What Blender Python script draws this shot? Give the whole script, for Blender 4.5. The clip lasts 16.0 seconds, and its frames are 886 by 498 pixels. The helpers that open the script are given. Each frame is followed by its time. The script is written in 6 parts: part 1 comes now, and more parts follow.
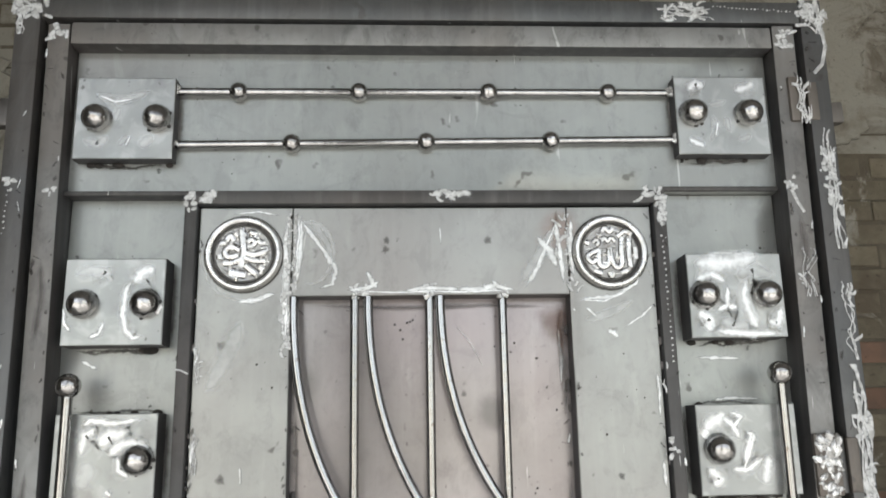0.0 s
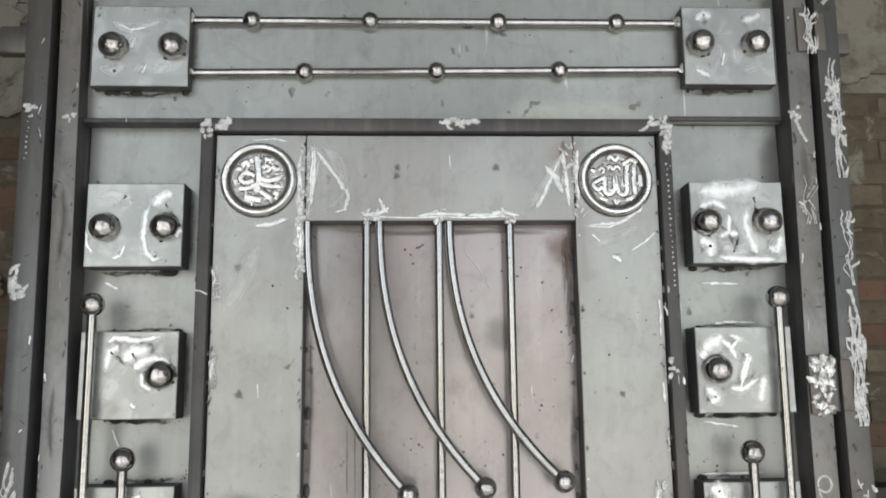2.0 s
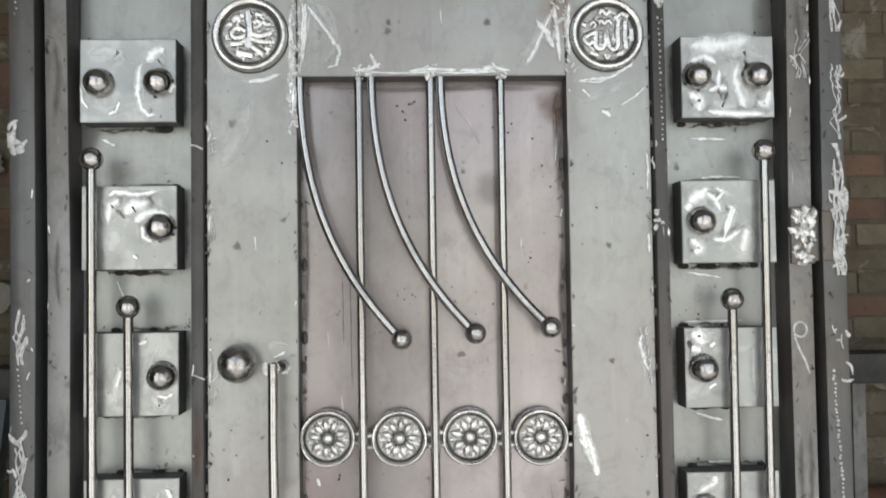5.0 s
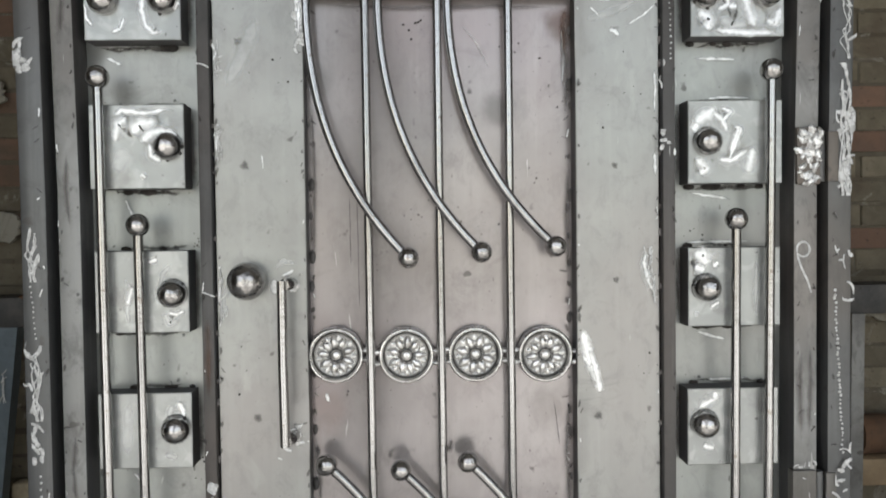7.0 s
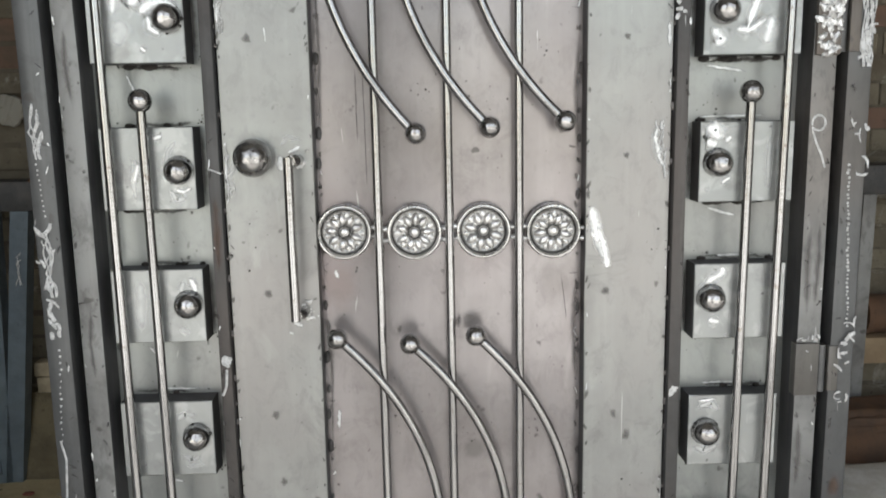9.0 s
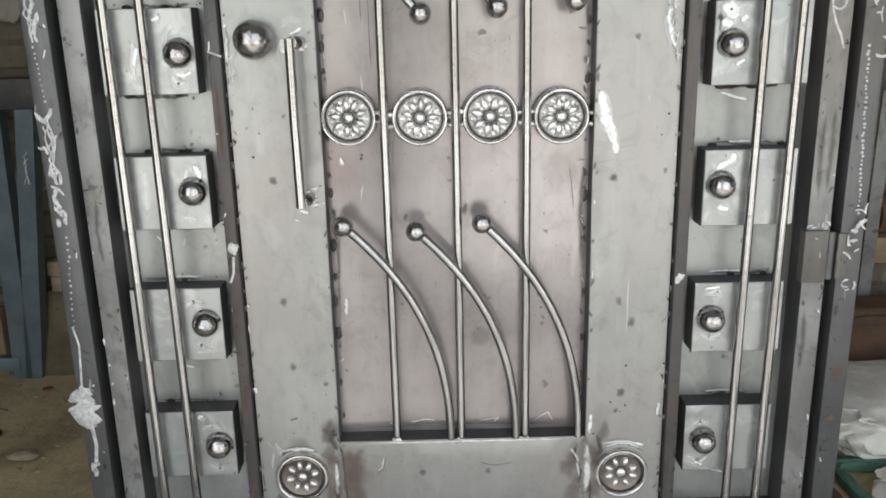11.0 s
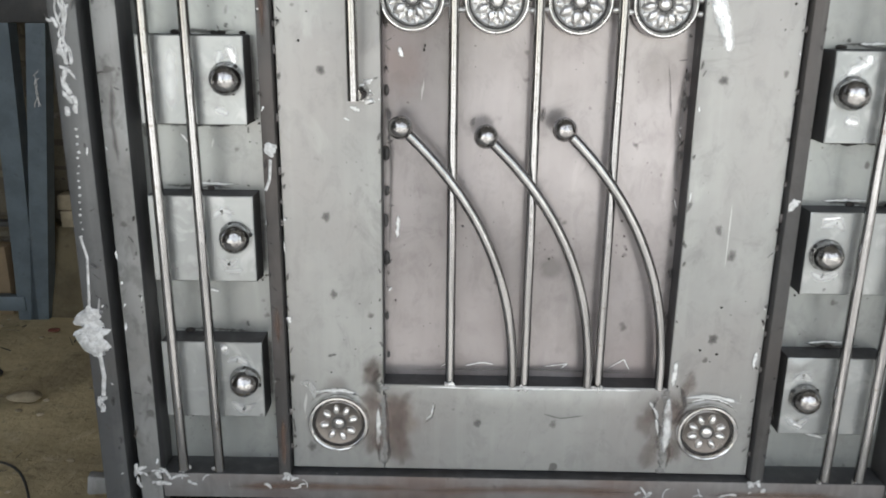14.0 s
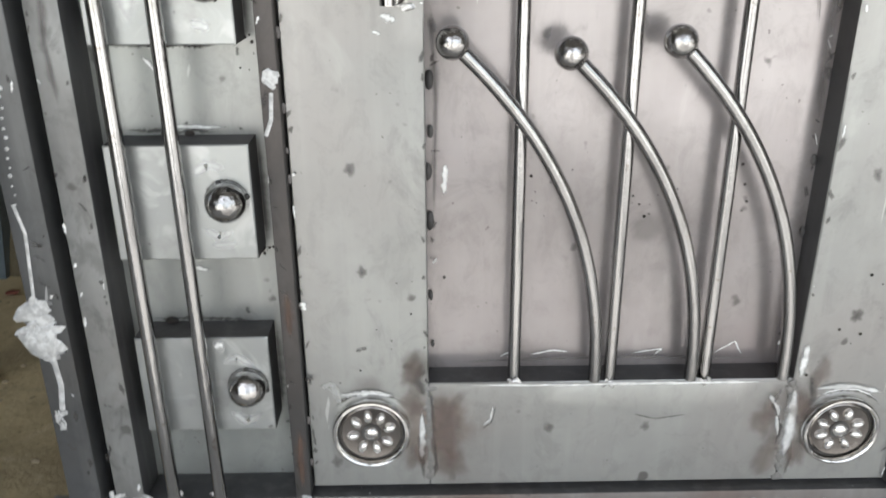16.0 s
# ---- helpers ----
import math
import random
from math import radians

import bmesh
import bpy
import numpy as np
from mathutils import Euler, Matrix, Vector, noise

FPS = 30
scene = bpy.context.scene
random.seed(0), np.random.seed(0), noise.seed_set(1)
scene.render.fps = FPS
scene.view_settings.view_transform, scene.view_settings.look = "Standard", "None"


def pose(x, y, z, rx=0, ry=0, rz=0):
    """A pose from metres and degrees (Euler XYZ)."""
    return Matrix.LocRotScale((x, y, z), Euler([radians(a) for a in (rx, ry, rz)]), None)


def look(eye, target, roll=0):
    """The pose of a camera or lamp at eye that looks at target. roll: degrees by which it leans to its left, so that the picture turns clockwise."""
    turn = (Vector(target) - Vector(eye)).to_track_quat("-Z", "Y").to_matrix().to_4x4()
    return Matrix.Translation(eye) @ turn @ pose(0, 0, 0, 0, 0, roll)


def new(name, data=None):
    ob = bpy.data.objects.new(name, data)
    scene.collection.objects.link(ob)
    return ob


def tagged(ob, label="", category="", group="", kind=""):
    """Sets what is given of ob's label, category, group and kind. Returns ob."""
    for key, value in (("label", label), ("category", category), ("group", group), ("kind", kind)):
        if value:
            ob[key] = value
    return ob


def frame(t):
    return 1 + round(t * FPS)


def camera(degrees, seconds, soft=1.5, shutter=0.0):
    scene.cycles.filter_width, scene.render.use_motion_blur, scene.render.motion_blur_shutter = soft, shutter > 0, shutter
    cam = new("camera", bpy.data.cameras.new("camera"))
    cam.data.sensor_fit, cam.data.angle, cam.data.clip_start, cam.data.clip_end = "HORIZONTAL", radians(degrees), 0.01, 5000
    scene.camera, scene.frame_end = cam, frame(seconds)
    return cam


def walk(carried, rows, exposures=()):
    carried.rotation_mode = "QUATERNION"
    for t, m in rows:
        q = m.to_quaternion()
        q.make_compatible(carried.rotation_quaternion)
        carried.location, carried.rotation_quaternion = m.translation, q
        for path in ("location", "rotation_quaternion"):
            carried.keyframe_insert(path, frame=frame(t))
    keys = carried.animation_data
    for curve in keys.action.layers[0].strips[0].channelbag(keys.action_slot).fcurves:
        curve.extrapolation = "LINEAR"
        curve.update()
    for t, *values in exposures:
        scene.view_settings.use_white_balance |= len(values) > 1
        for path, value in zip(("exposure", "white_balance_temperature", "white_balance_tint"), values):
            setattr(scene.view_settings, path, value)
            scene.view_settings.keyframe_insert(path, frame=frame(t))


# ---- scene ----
import functools

cam = camera(56.9, 16.0, soft=1.7, shutter=0.5)
PATH = [
    (0, (-0.043, -1.136, 1.344), (0.059, 0.811, 1.792), -1.0),
    (0.5, (-0.045, -1.143, 1.332), (0.049, 0.81, 1.749), -1.0),
    (1, (-0.044, -1.151, 1.328), (0.045, 0.809, 1.714), -0.8),
    (1.5, (-0.048, -1.155, 1.318), (0.04, 0.811, 1.675), -0.7),
    (2, (-0.048, -1.164, 1.307), (0.036, 0.808, 1.629), -0.6),
    (2.5, (-0.047, -1.17, 1.3), (0.046, 0.809, 1.577), -0.6),
    (3, (-0.046, -1.175, 1.289), (0.055, 0.808, 1.53), -0.7),
    (3.5, (-0.043, -1.181, 1.281), (0.033, 0.806, 1.494), -0.8),
    (4, (-0.041, -1.183, 1.269), (0.049, 0.808, 1.433), -1.1),
    (4.5, (-0.041, -1.186, 1.257), (0.032, 0.809, 1.382), -0.9),
    (5, (-0.033, -1.184, 1.24), (0.042, 0.813, 1.317), -0.8),
    (5.2, (-0.026, -1.178, 1.234), (0.038, 0.821, 1.29), -0.6),
    (7.3, (-0.042, -1.193, 1.194), (0.026, 0.804, 1.096), -0.7),
    (7.5, (-0.043, -1.192, 1.188), (0.024, 0.803, 1.059), -0.6),
    (8, (-0.045, -1.191, 1.194), (0.017, 0.799, 1.002), -0.8),
    (8.5, (-0.046, -1.189, 1.196), (0.005, 0.792, 0.928), -1.0),
    (9, (-0.038, -1.186, 1.185), (0.003, 0.787, 0.857), -1.0),
    (9.5, (-0.042, -1.188, 1.186), (-0.01, 0.768, 0.772), -1.2),
    (10, (-0.044, -1.186, 1.165), (-0.004, 0.758, 0.699), -1.3),
    (10.2, (-0.032, -1.186, 1.163), (-0.021, 0.753, 0.673), -1.3),
    (12.3, (-0.029, -1.171, 1.104), (-0.024, 0.73, 0.48), -1.2),
    (12.5, (-0.027, -1.168, 1.103), (-0.036, 0.718, 0.436), -1.1),
    (13, (-0.069, -1.153, 1.077), (-0.004, 0.733, 0.415), 0.5),
    (13.5, (-0.118, -1.113, 1.017), (-0.09, 0.794, 0.416), 0.1),
    (14, (-0.107, -1.033, 1.007), (-0.126, 0.882, 0.432), 0.7),
    (14.5, (-0.086, -0.928, 0.982), (-0.148, 0.971, 0.359), -0.7),
    (15, (-0.096, -0.863, 0.982), (-0.216, 1.018, 0.313), 1.5),
    (15.5, (-0.157, -0.799, 0.977), (-0.178, 1.032, 0.171), 2.4),
    (16, (-0.194, -0.756, 0.964), (-0.163, 1.095, 0.207), -0.3),
]
walk(cam, [(t, look(eye, target, roll)) for t, eye, target, roll in PATH], [
    (0, 0.95, 6500, 10), (2.5, 0.84, 6500, 10), (5, 0.82, 6500, 10), (7.5, 0.78, 6500, 10), (8, 0.79, 6500, 10), (9, 0.90, 6480, 10), (10, 1.0, 6480, 10), (12.5, 1.28, 6480, 10),
    (13, 1.36, 6430, 10), (13.5, 1.36, 6370, 10), (14, 1.10, 6330, 10), (15, 1.21, 6330, 10), (16, 1.34, 6380, 10)])


# ---- world and lamps ----
world = bpy.data.worlds.new("sky")
scene.world = world
world.use_nodes = True
wn = world.node_tree
sky = wn.nodes.new("ShaderNodeTexSky")
sky.sky_type, sky.sun_disc = "NISHITA", False
sky.sun_elevation, sky.sun_rotation = radians(50), radians(225)
wn.links.new(sky.outputs[0], wn.nodes["Background"].inputs[0])
wn.nodes["Background"].inputs[1].default_value = 0.075


GATE_Y = -1.75


def area(name, m, sx, sy, power, color=(1, 1, 1)):
    lamp = bpy.data.lights.new(name, "AREA")
    lamp.shape, lamp.size, lamp.size_y, lamp.energy, lamp.color = "RECTANGLE", sx, sy, power, color
    ob = new(name, lamp)
    ob.matrix_world = m
    return ob


sun = bpy.data.lights.new("sun", "SUN")
sun.energy, sun.angle, sun.color = 3.6, radians(1), (1, 0.97, 0.93)
new("sun", sun).matrix_world = look((-5, -5, 8.4), (0, 0, 0))
area("daylight_gate", look((0.5, GATE_Y - 0.1, 1.50), (0.5, 0, 1.50)), 4.6, 2.5, 24.8, (1.0, 0.985, 0.915))

# ---- materials ----


class Mat:
    """A small builder for node materials."""

    def __init__(self, name, rough=0.5, metal=0.0):
        self.m = bpy.data.materials.new(name)
        self.m.use_nodes = True
        self.t = self.m.node_tree
        self.b = self.t.nodes["Principled BSDF"]
        self.b.inputs["Roughness"].default_value = rough
        self.b.inputs["Metallic"].default_value = metal
        self.coord = self.node("ShaderNodeTexCoord").outputs["Object"]

    def node(self, kind, **values):
        n = self.t.nodes.new(kind)
        for k, v in values.items():
            n.inputs[k].default_value = v
        return n

    def link(self, a, b):
        self.t.links.new(a, b)

    def stretch(self, s):
        n = self.node("ShaderNodeMapping")
        n.inputs["Scale"].default_value = s
        self.link(self.coord, n.inputs["Vector"])
        return n.outputs[0]

    def noise(self, scale, detail=4.0, rough=0.55, stretch=None, distort=0.0):
        n = self.node("ShaderNodeTexNoise", Scale=scale, Detail=detail, Roughness=rough, Distortion=distort)
        self.link(self.stretch(stretch) if stretch else self.coord, n.inputs["Vector"])
        return n.outputs["Fac"]

    def band(self, fac, lo, hi):
        n = self.node("ShaderNodeMapRange")
        n.inputs["From Min"].default_value, n.inputs["From Max"].default_value = lo, hi
        n.interpolation_type = "SMOOTHSTEP"
        self.link(fac, n.inputs["Value"])
        return n.outputs[0]

    def mix(self, fac, a, b):
        n = self.node("ShaderNodeMix")
        n.data_type = "RGBA"
        for sock, v in ((n.inputs[0], fac), (n.inputs[6], a), (n.inputs[7], b)):
            if isinstance(v, bpy.types.NodeSocket):
                self.link(v, sock)
            elif isinstance(v, (int, float)):
                sock.default_value = v
            else:
                sock.default_value = (*v, 1)
        return n.outputs[2]

    def val(self, fac, a, b):
        n = self.node("ShaderNodeMapRange")
        n.inputs["To Min"].default_value, n.inputs["To Max"].default_value = a, b
        self.link(fac, n.inputs["Value"])
        return n.outputs[0]

    def math(self, op, a, b):
        n = self.node("ShaderNodeMath")
        n.operation = op
        for sock, v in zip(n.inputs, (a, b)):
            if isinstance(v, bpy.types.NodeSocket):
                self.link(v, sock)
            else:
                sock.default_value = v
        return n.outputs[0]

    def color(self, c):
        self.link(c, self.b.inputs["Base Color"])

    def rough(self, r):
        self.link(r, self.b.inputs["Roughness"])

    def bump(self, h, strength=0.3, distance=0.002):
        n = self.node("ShaderNodeBump", Strength=strength, Distance=distance)
        self.link(h, n.inputs["Height"])
        self.link(n.outputs[0], self.b.inputs["Normal"])


def sheet_steel(name, light, dark, warm, metal=0.5, rough=(0.27, 0.42), spots=True, stains=(), mottle=0.2):
    """Cold-rolled sheet: cloudy grey, faint rolling grain, small dark spots, warm heat tint in patches."""
    k = Mat(name, metal=metal)
    c = k.mix(k.band(k.noise(5.0, 5, 0.6), 0.35, 0.68), light, dark)
    c = k.mix(k.math("MULTIPLY", k.band(k.noise(2.3, 3, 0.5), 0.45, 0.7), 0.75), c, warm)
    grain = k.noise(60.0, 3, 0.6, (1.0, 1.0, 0.05))
    c = k.mix(k.math("MULTIPLY", k.band(grain, 0.45, 0.75), 0.035), c, (0.9, 0.9, 0.88))
    scratch = k.noise(26.0, 2, 0.5, (1.0, 1.0, 0.12), 3.0)
    c = k.mix(k.math("MULTIPLY", k.band(scratch, 0.735, 0.76), 0.4), c, (0.85, 0.85, 0.84))
    if spots:
        c = k.mix(k.math("MULTIPLY", k.band(k.noise(34.0, 2, 0.5), 0.69, 0.76), 0.75), c, (0.09, 0.085, 0.08))
        c = k.mix(k.math("MULTIPLY", k.band(k.noise(150.0, 1, 0.5), 0.76, 0.80), 0.6), c, (0.10, 0.09, 0.08))
    for cx, cz, r, tint, most in stains:
        d = k.node("ShaderNodeVectorMath")
        d.operation = "DISTANCE"
        k.link(k.stretch((1, 0, 1)), d.inputs[0])
        d.inputs[1].default_value = (cx, 0, cz)
        away = k.math("SUBTRACT", d.outputs["Value"], k.math("MULTIPLY", k.noise(22.0, 4, 0.6), r * 1.1))
        c = k.mix(k.math("MULTIPLY", k.band(away, r * 0.45, -r * 0.25), most), c, tint)
    smudge = k.band(k.noise(13.0, 5, 0.7, None, 0.8), 0.54, 0.72)
    c = k.mix(k.math("MULTIPLY", smudge, 0.28), c, tuple(v * 0.45 for v in dark))
    wipe = k.band(k.noise(11.0, 4, 0.6, (1.0, 1.0, 0.35), 1.5), 0.58, 0.74)
    c = k.mix(k.math("MULTIPLY", wipe, 0.22), c, tuple(min(0.9, v * 1.6) for v in light))
    c = k.mix(k.math("MULTIPLY", k.band(k.noise(38.0, 5, 0.7, (1.0, 1.0, 0.6), 0.5), 0.48, 0.68), mottle), c, tuple(v * 0.5 for v in dark))
    c = k.mix(k.math("MULTIPLY", k.band(k.noise(3.4, 4, 0.6, (1.0, 1.0, 0.5)), 0.5, 0.72), mottle), c, tuple(v * 0.62 for v in warm))
    k.color(c)
    k.rough(k.val(k.noise(9.0, 4, 0.6), *rough))
    k.bump(k.noise(14.0, 3, 0.5), 0.10, 0.004)
    return k.m


SHEET = sheet_steel("sheet_steel", (0.362, 0.377, 0.36), (0.292, 0.303, 0.292), (0.345, 0.337, 0.322))
RECESS = sheet_steel("heat_tinted_sheet", (0.375, 0.348, 0.345), (0.29, 0.266, 0.262), (0.345, 0.29, 0.288), 0.55, (0.17, 0.30),
                     stains=((0.187, 1.50, 0.04, (0.12, 0.075, 0.06), 0.8), (0.085, 1.375, 0.035, (0.16, 0.15, 0.145), 0.7), (0.16, 0.93, 0.05, (0.2, 0.18, 0.17), 0.5), (-0.17, 0.93, 0.04, (0.26, 0.21, 0.2), 0.6),
                             (0.03, 0.66, 0.02, (0.15, 0.14, 0.135), 0.6), (-0.176, 1.42, 0.03, (0.2, 0.19, 0.18), 0.5)))
PANEL = sheet_steel("panel_steel", (0.374, 0.38, 0.364), (0.305, 0.306, 0.295), (0.35, 0.330, 0.318),
                    stains=((-0.19, 0.44, 0.06, (0.19, 0.15, 0.13), 0.8), (0.20, 0.455, 0.05, (0.17, 0.15, 0.14), 0.75), (0.188, 1.63, 0.04, (0.24, 0.15, 0.12), 0.6), (-0.262, 0.485, 0.03, (0.16, 0.15, 0.145), 0.6), (-0.21, 0.52, 0.025, (0.12, 0.11, 0.10), 0.7)))
TUBE = sheet_steel("tube_steel", (0.29, 0.292, 0.286), (0.175, 0.174, 0.17), (0.22, 0.198, 0.18), 0.4, (0.42, 0.6), mottle=0.45)
BAR = sheet_steel("mill_scale_bar", (0.095, 0.092, 0.09), (0.065, 0.063, 0.062), (0.115, 0.097, 0.088), 0.35, (0.45, 0.6), False)
JAMB = sheet_steel("frame_steel", (0.125, 0.128, 0.129), (0.090, 0.092, 0.093), (0.125, 0.112, 0.102), 0.45, (0.30, 0.5), True)
RAIL = sheet_steel("rusty_rail_steel", (0.22, 0.215, 0.21), (0.15, 0.125, 0.115), (0.17, 0.105, 0.08), 0.35, (0.45, 0.62))
# darker steel for the faces that don't point to the front
SIDE_DARK = sheet_steel("dark_side_steel", (0.075, 0.075, 0.077), (0.055, 0.055, 0.057), (0.09, 0.078, 0.07), 0.25, (0.5, 0.65), False)


def ground_steel():
    """Plate rubbed over with a grinder: smooth grey with soft pale clouds and grime."""
    k = Mat("ground_plate", metal=0.55)
    c = k.mix(k.band(k.noise(7.0, 4), 0.35, 0.65), (0.40, 0.41, 0.40), (0.32, 0.33, 0.325))
    c = k.mix(k.math("MULTIPLY", k.band(k.noise(24.0, 3, 0.5, None, 1.2), 0.5, 0.66), 0.35), c, (0.62, 0.63, 0.62))
    c = k.mix(k.math("MULTIPLY", k.band(k.noise(16.0, 4, 0.6), 0.56, 0.72), 0.5), c, (0.20, 0.195, 0.19))
    c = k.mix(k.math("MULTIPLY", k.band(k.noise(70.0, 2), 0.71, 0.78), 0.7), c, (0.10, 0.095, 0.09))
    k.color(c)
    k.rough(k.val(k.noise(18.0, 3), 0.25, 0.42))
    k.bump(k.noise(24.0, 3, 0.5, None, 1.0), 0.2, 0.003)
    return k.m


GROUND = ground_steel()


def flat_mat(name, a, b, scale, rough=0.8, metal=0.0, bump=0.3, dist=0.004, c3=None, random_tint=0.0):
    k = Mat(name, rough, metal)
    c = k.mix(k.band(k.noise(scale, 6, 0.65), 0.35, 0.65), a, b)
    if c3:
        c = k.mix(k.band(k.noise(scale * 0.23, 4), 0.5, 0.68), c, c3)
    c = k.mix(k.math("MULTIPLY", k.band(k.noise(scale * 7, 3), 0.6, 0.75), 0.5), c, tuple(v * 0.5 for v in a))
    if random_tint:
        info = k.node("ShaderNodeObjectInfo")
        hsv = k.node("ShaderNodeHueSaturation")
        k.link(c, hsv.inputs["Color"])
        k.link(k.val(info.outputs["Random"], 1 - random_tint, 1 + random_tint), hsv.inputs["Value"])
        c = hsv.outputs[0]
    k.color(c)
    k.bump(k.noise(scale * 4, 6, 0.7), bump, dist)
    return k.m


def polished(name, base, rough, streak=(1, 1, 1), dent=0.12, pitch=60.0, deep=0.001):
    k = Mat(name, metal=1.0)
    c = k.mix(k.band(k.noise(40.0, 4, 0.6, streak), 0.4, 0.7), base, tuple(v * 0.72 for v in base))
    c = k.mix(k.math("MULTIPLY", k.band(k.noise(90.0, 3), 0.64, 0.72), 0.6), c, (0.25, 0.21, 0.18))
    k.color(c)
    k.rough(k.val(k.noise(30.0, 3, 0.6, streak), rough * 0.7, rough * 1.5))
    k.bump(k.noise(pitch, 3), dent, deep)
    return k.m


ROD = polished("bright_rod_steel", (0.455, 0.45, 0.445), 0.15, (1, 1, 0.08), 0.3, 45.0, 0.002)
BALL = polished("turned_ball_steel", (0.495, 0.483, 0.47), 0.18, (1, 1, 1), 0.6, 60.0, 0.004)
# near-black colour that paints the shade in grooves and round raised relief
GROOVE_SHADE = flat_mat("groove_shade_dark", (0.06, 0.058, 0.055), (0.09, 0.087, 0.083), 60, 0.55, 0.3)
CAST = polished("pressed_steel", (0.78, 0.77, 0.75), 0.26, (1, 1, 1), 0.35, 120.0, 0.002)
EMBOSS = polished("embossed_steel", (0.40, 0.395, 0.385), 0.32, (1, 1, 1), 0.7, 190.0, 0.003)
HINGE = sheet_steel("hinge_steel", (0.17, 0.16, 0.145), (0.115, 0.108, 0.10), (0.17, 0.125, 0.095), 0.4, (0.42, 0.6))
DISH = polished("tarnished_steel", (0.27, 0.25, 0.235), 0.22)
JEWEL = polished("mirror_pressed_steel", (0.86, 0.85, 0.83), 0.12, (1, 1, 1), 0.25, 60.0, 0.002)
TUBE_BRIGHT = polished("bright_tube_steel", (0.42, 0.42, 0.42), 0.13, (0.05, 1, 1))


def weld_mat():
    k = Mat("weld_metal", metal=0.85)
    k.color(k.mix(k.band(k.noise(110.0, 4), 0.4, 0.62), (0.86, 0.86, 0.85), (0.40, 0.39, 0.38)))
    k.rough(k.val(k.noise(60.0), 0.28, 0.5))
    k.bump(k.noise(150.0, 4), 0.8, 0.003)
    return k.m


WELD = weld_mat()
SCORCH_LIGHT = flat_mat("scorch_stain", (0.12, 0.11, 0.105), (0.20, 0.185, 0.18), 90, 0.6, 0.2, 0.2)
SCORCH = flat_mat("scorched_weld", (0.035, 0.033, 0.03), (0.07, 0.06, 0.055), 90, 0.75, 0.3, 0.8)


def masonry(name, a, b, wash, tint=0.0):
    """Old brick or mortar; stains and limewash run on from piece to piece across the wall."""
    k = Mat(name, 0.92)
    k.coord = k.node("ShaderNodeNewGeometry").outputs["Position"]
    c = k.mix(k.band(k.noise(16.0, 6, 0.65), 0.35, 0.65), a, b)
    if tint:
        info = k.node("ShaderNodeObjectInfo")
        hsv = k.node("ShaderNodeHueSaturation")
        k.link(c, hsv.inputs["Color"])
        k.link(k.val(info.outputs["Random"], 1 - tint, 1 + tint), hsv.inputs["Value"])
        c = hsv.outputs[0]
    c = k.mix(k.math("MULTIPLY", k.band(k.noise(4.5, 5, 0.65, None, 0.6), 0.48, 0.66), 0.75), c, (0.115, 0.092, 0.066))
    c = k.mix(k.math("MULTIPLY", k.band(k.noise(6.5, 6, 0.7, None, 0.8), 0.66 - 0.24 * wash, 0.76 - 0.20 * wash), 0.85), c, (0.34, 0.325, 0.28))
    c = k.mix(k.math("MULTIPLY", k.band(k.noise(60.0, 4), 0.6, 0.72), 0.6), c, (0.07, 0.055, 0.042))
    k.color(c)
    k.bump(k.noise(55.0, 6, 0.7), 0.7, 0.008)
    return k.m


BRICK = masonry("old_brick", (0.150, 0.130, 0.092), (0.190, 0.165, 0.120), 0.3, 0.22)
BRICK_RED = masonry("red_brick", (0.195, 0.120, 0.085), (0.165, 0.108, 0.080), 0.2, 0.2)
BRICK_PALE = masonry("limewashed_brick", (0.27, 0.255, 0.215), (0.21, 0.19, 0.155), 1.0, 0.12)
MORTAR = masonry("mortar", (0.140, 0.120, 0.088), (0.110, 0.095, 0.070), 0.4)
PLASTER = flat_mat("grimy_plaster", (0.26, 0.25, 0.235), (0.20, 0.19, 0.18), 3, 0.9, 0, 0.3, 0.006, (0.15, 0.14, 0.13))


def dirt_mat():
    """Trodden earth: dusty pale crust, damp dark blotches, footworn smears and grit."""
    k = Mat("dirt_floor", 0.95)
    c = k.mix(k.band(k.noise(5.0, 6, 0.65), 0.35, 0.65), (0.64, 0.53, 0.315), (0.47, 0.385, 0.225))
    c = k.mix(k.math("MULTIPLY", k.band(k.noise(2.6, 5, 0.65, None, 0.7), 0.5, 0.66), 0.5), c, (0.27, 0.22, 0.14))
    c = k.mix(k.math("MULTIPLY", k.band(k.noise(14.0, 5, 0.7, None, 1.2), 0.56, 0.70), 0.4), c, (0.19, 0.155, 0.10))
    c = k.mix(k.math("MULTIPLY", k.band(k.noise(9.0, 4, 0.6, None, 0.6), 0.60, 0.72), 0.6), c, (0.66, 0.57, 0.38))
    c = k.mix(k.math("MULTIPLY", k.band(k.noise(60.0, 3), 0.62, 0.72), 0.5), c, (0.16, 0.13, 0.09))
    k.color(c)
    k.bump(k.noise(22.0, 6, 0.7), 0.8, 0.012)
    return k.m


DIRT = dirt_mat()
# pale reflector colour, tuned for the light it throws on the lower door
BOUNCE_PALE = flat_mat("pale_bounce_slab", (0.54, 0.528, 0.505), (0.45, 0.44, 0.42), 4, 0.9, 0, 0.4, 0.004, (0.58, 0.57, 0.55))
BENCH = flat_mat("blue_grey_paint", (0.17, 0.21, 0.24), (0.12, 0.15, 0.175), 9, 0.5, 0.2, 0.2, 0.003)
DARK = flat_mat("dark_iron", (0.05, 0.05, 0.05), (0.085, 0.08, 0.075), 15, 0.6, 0.4, 0.3, 0.003)
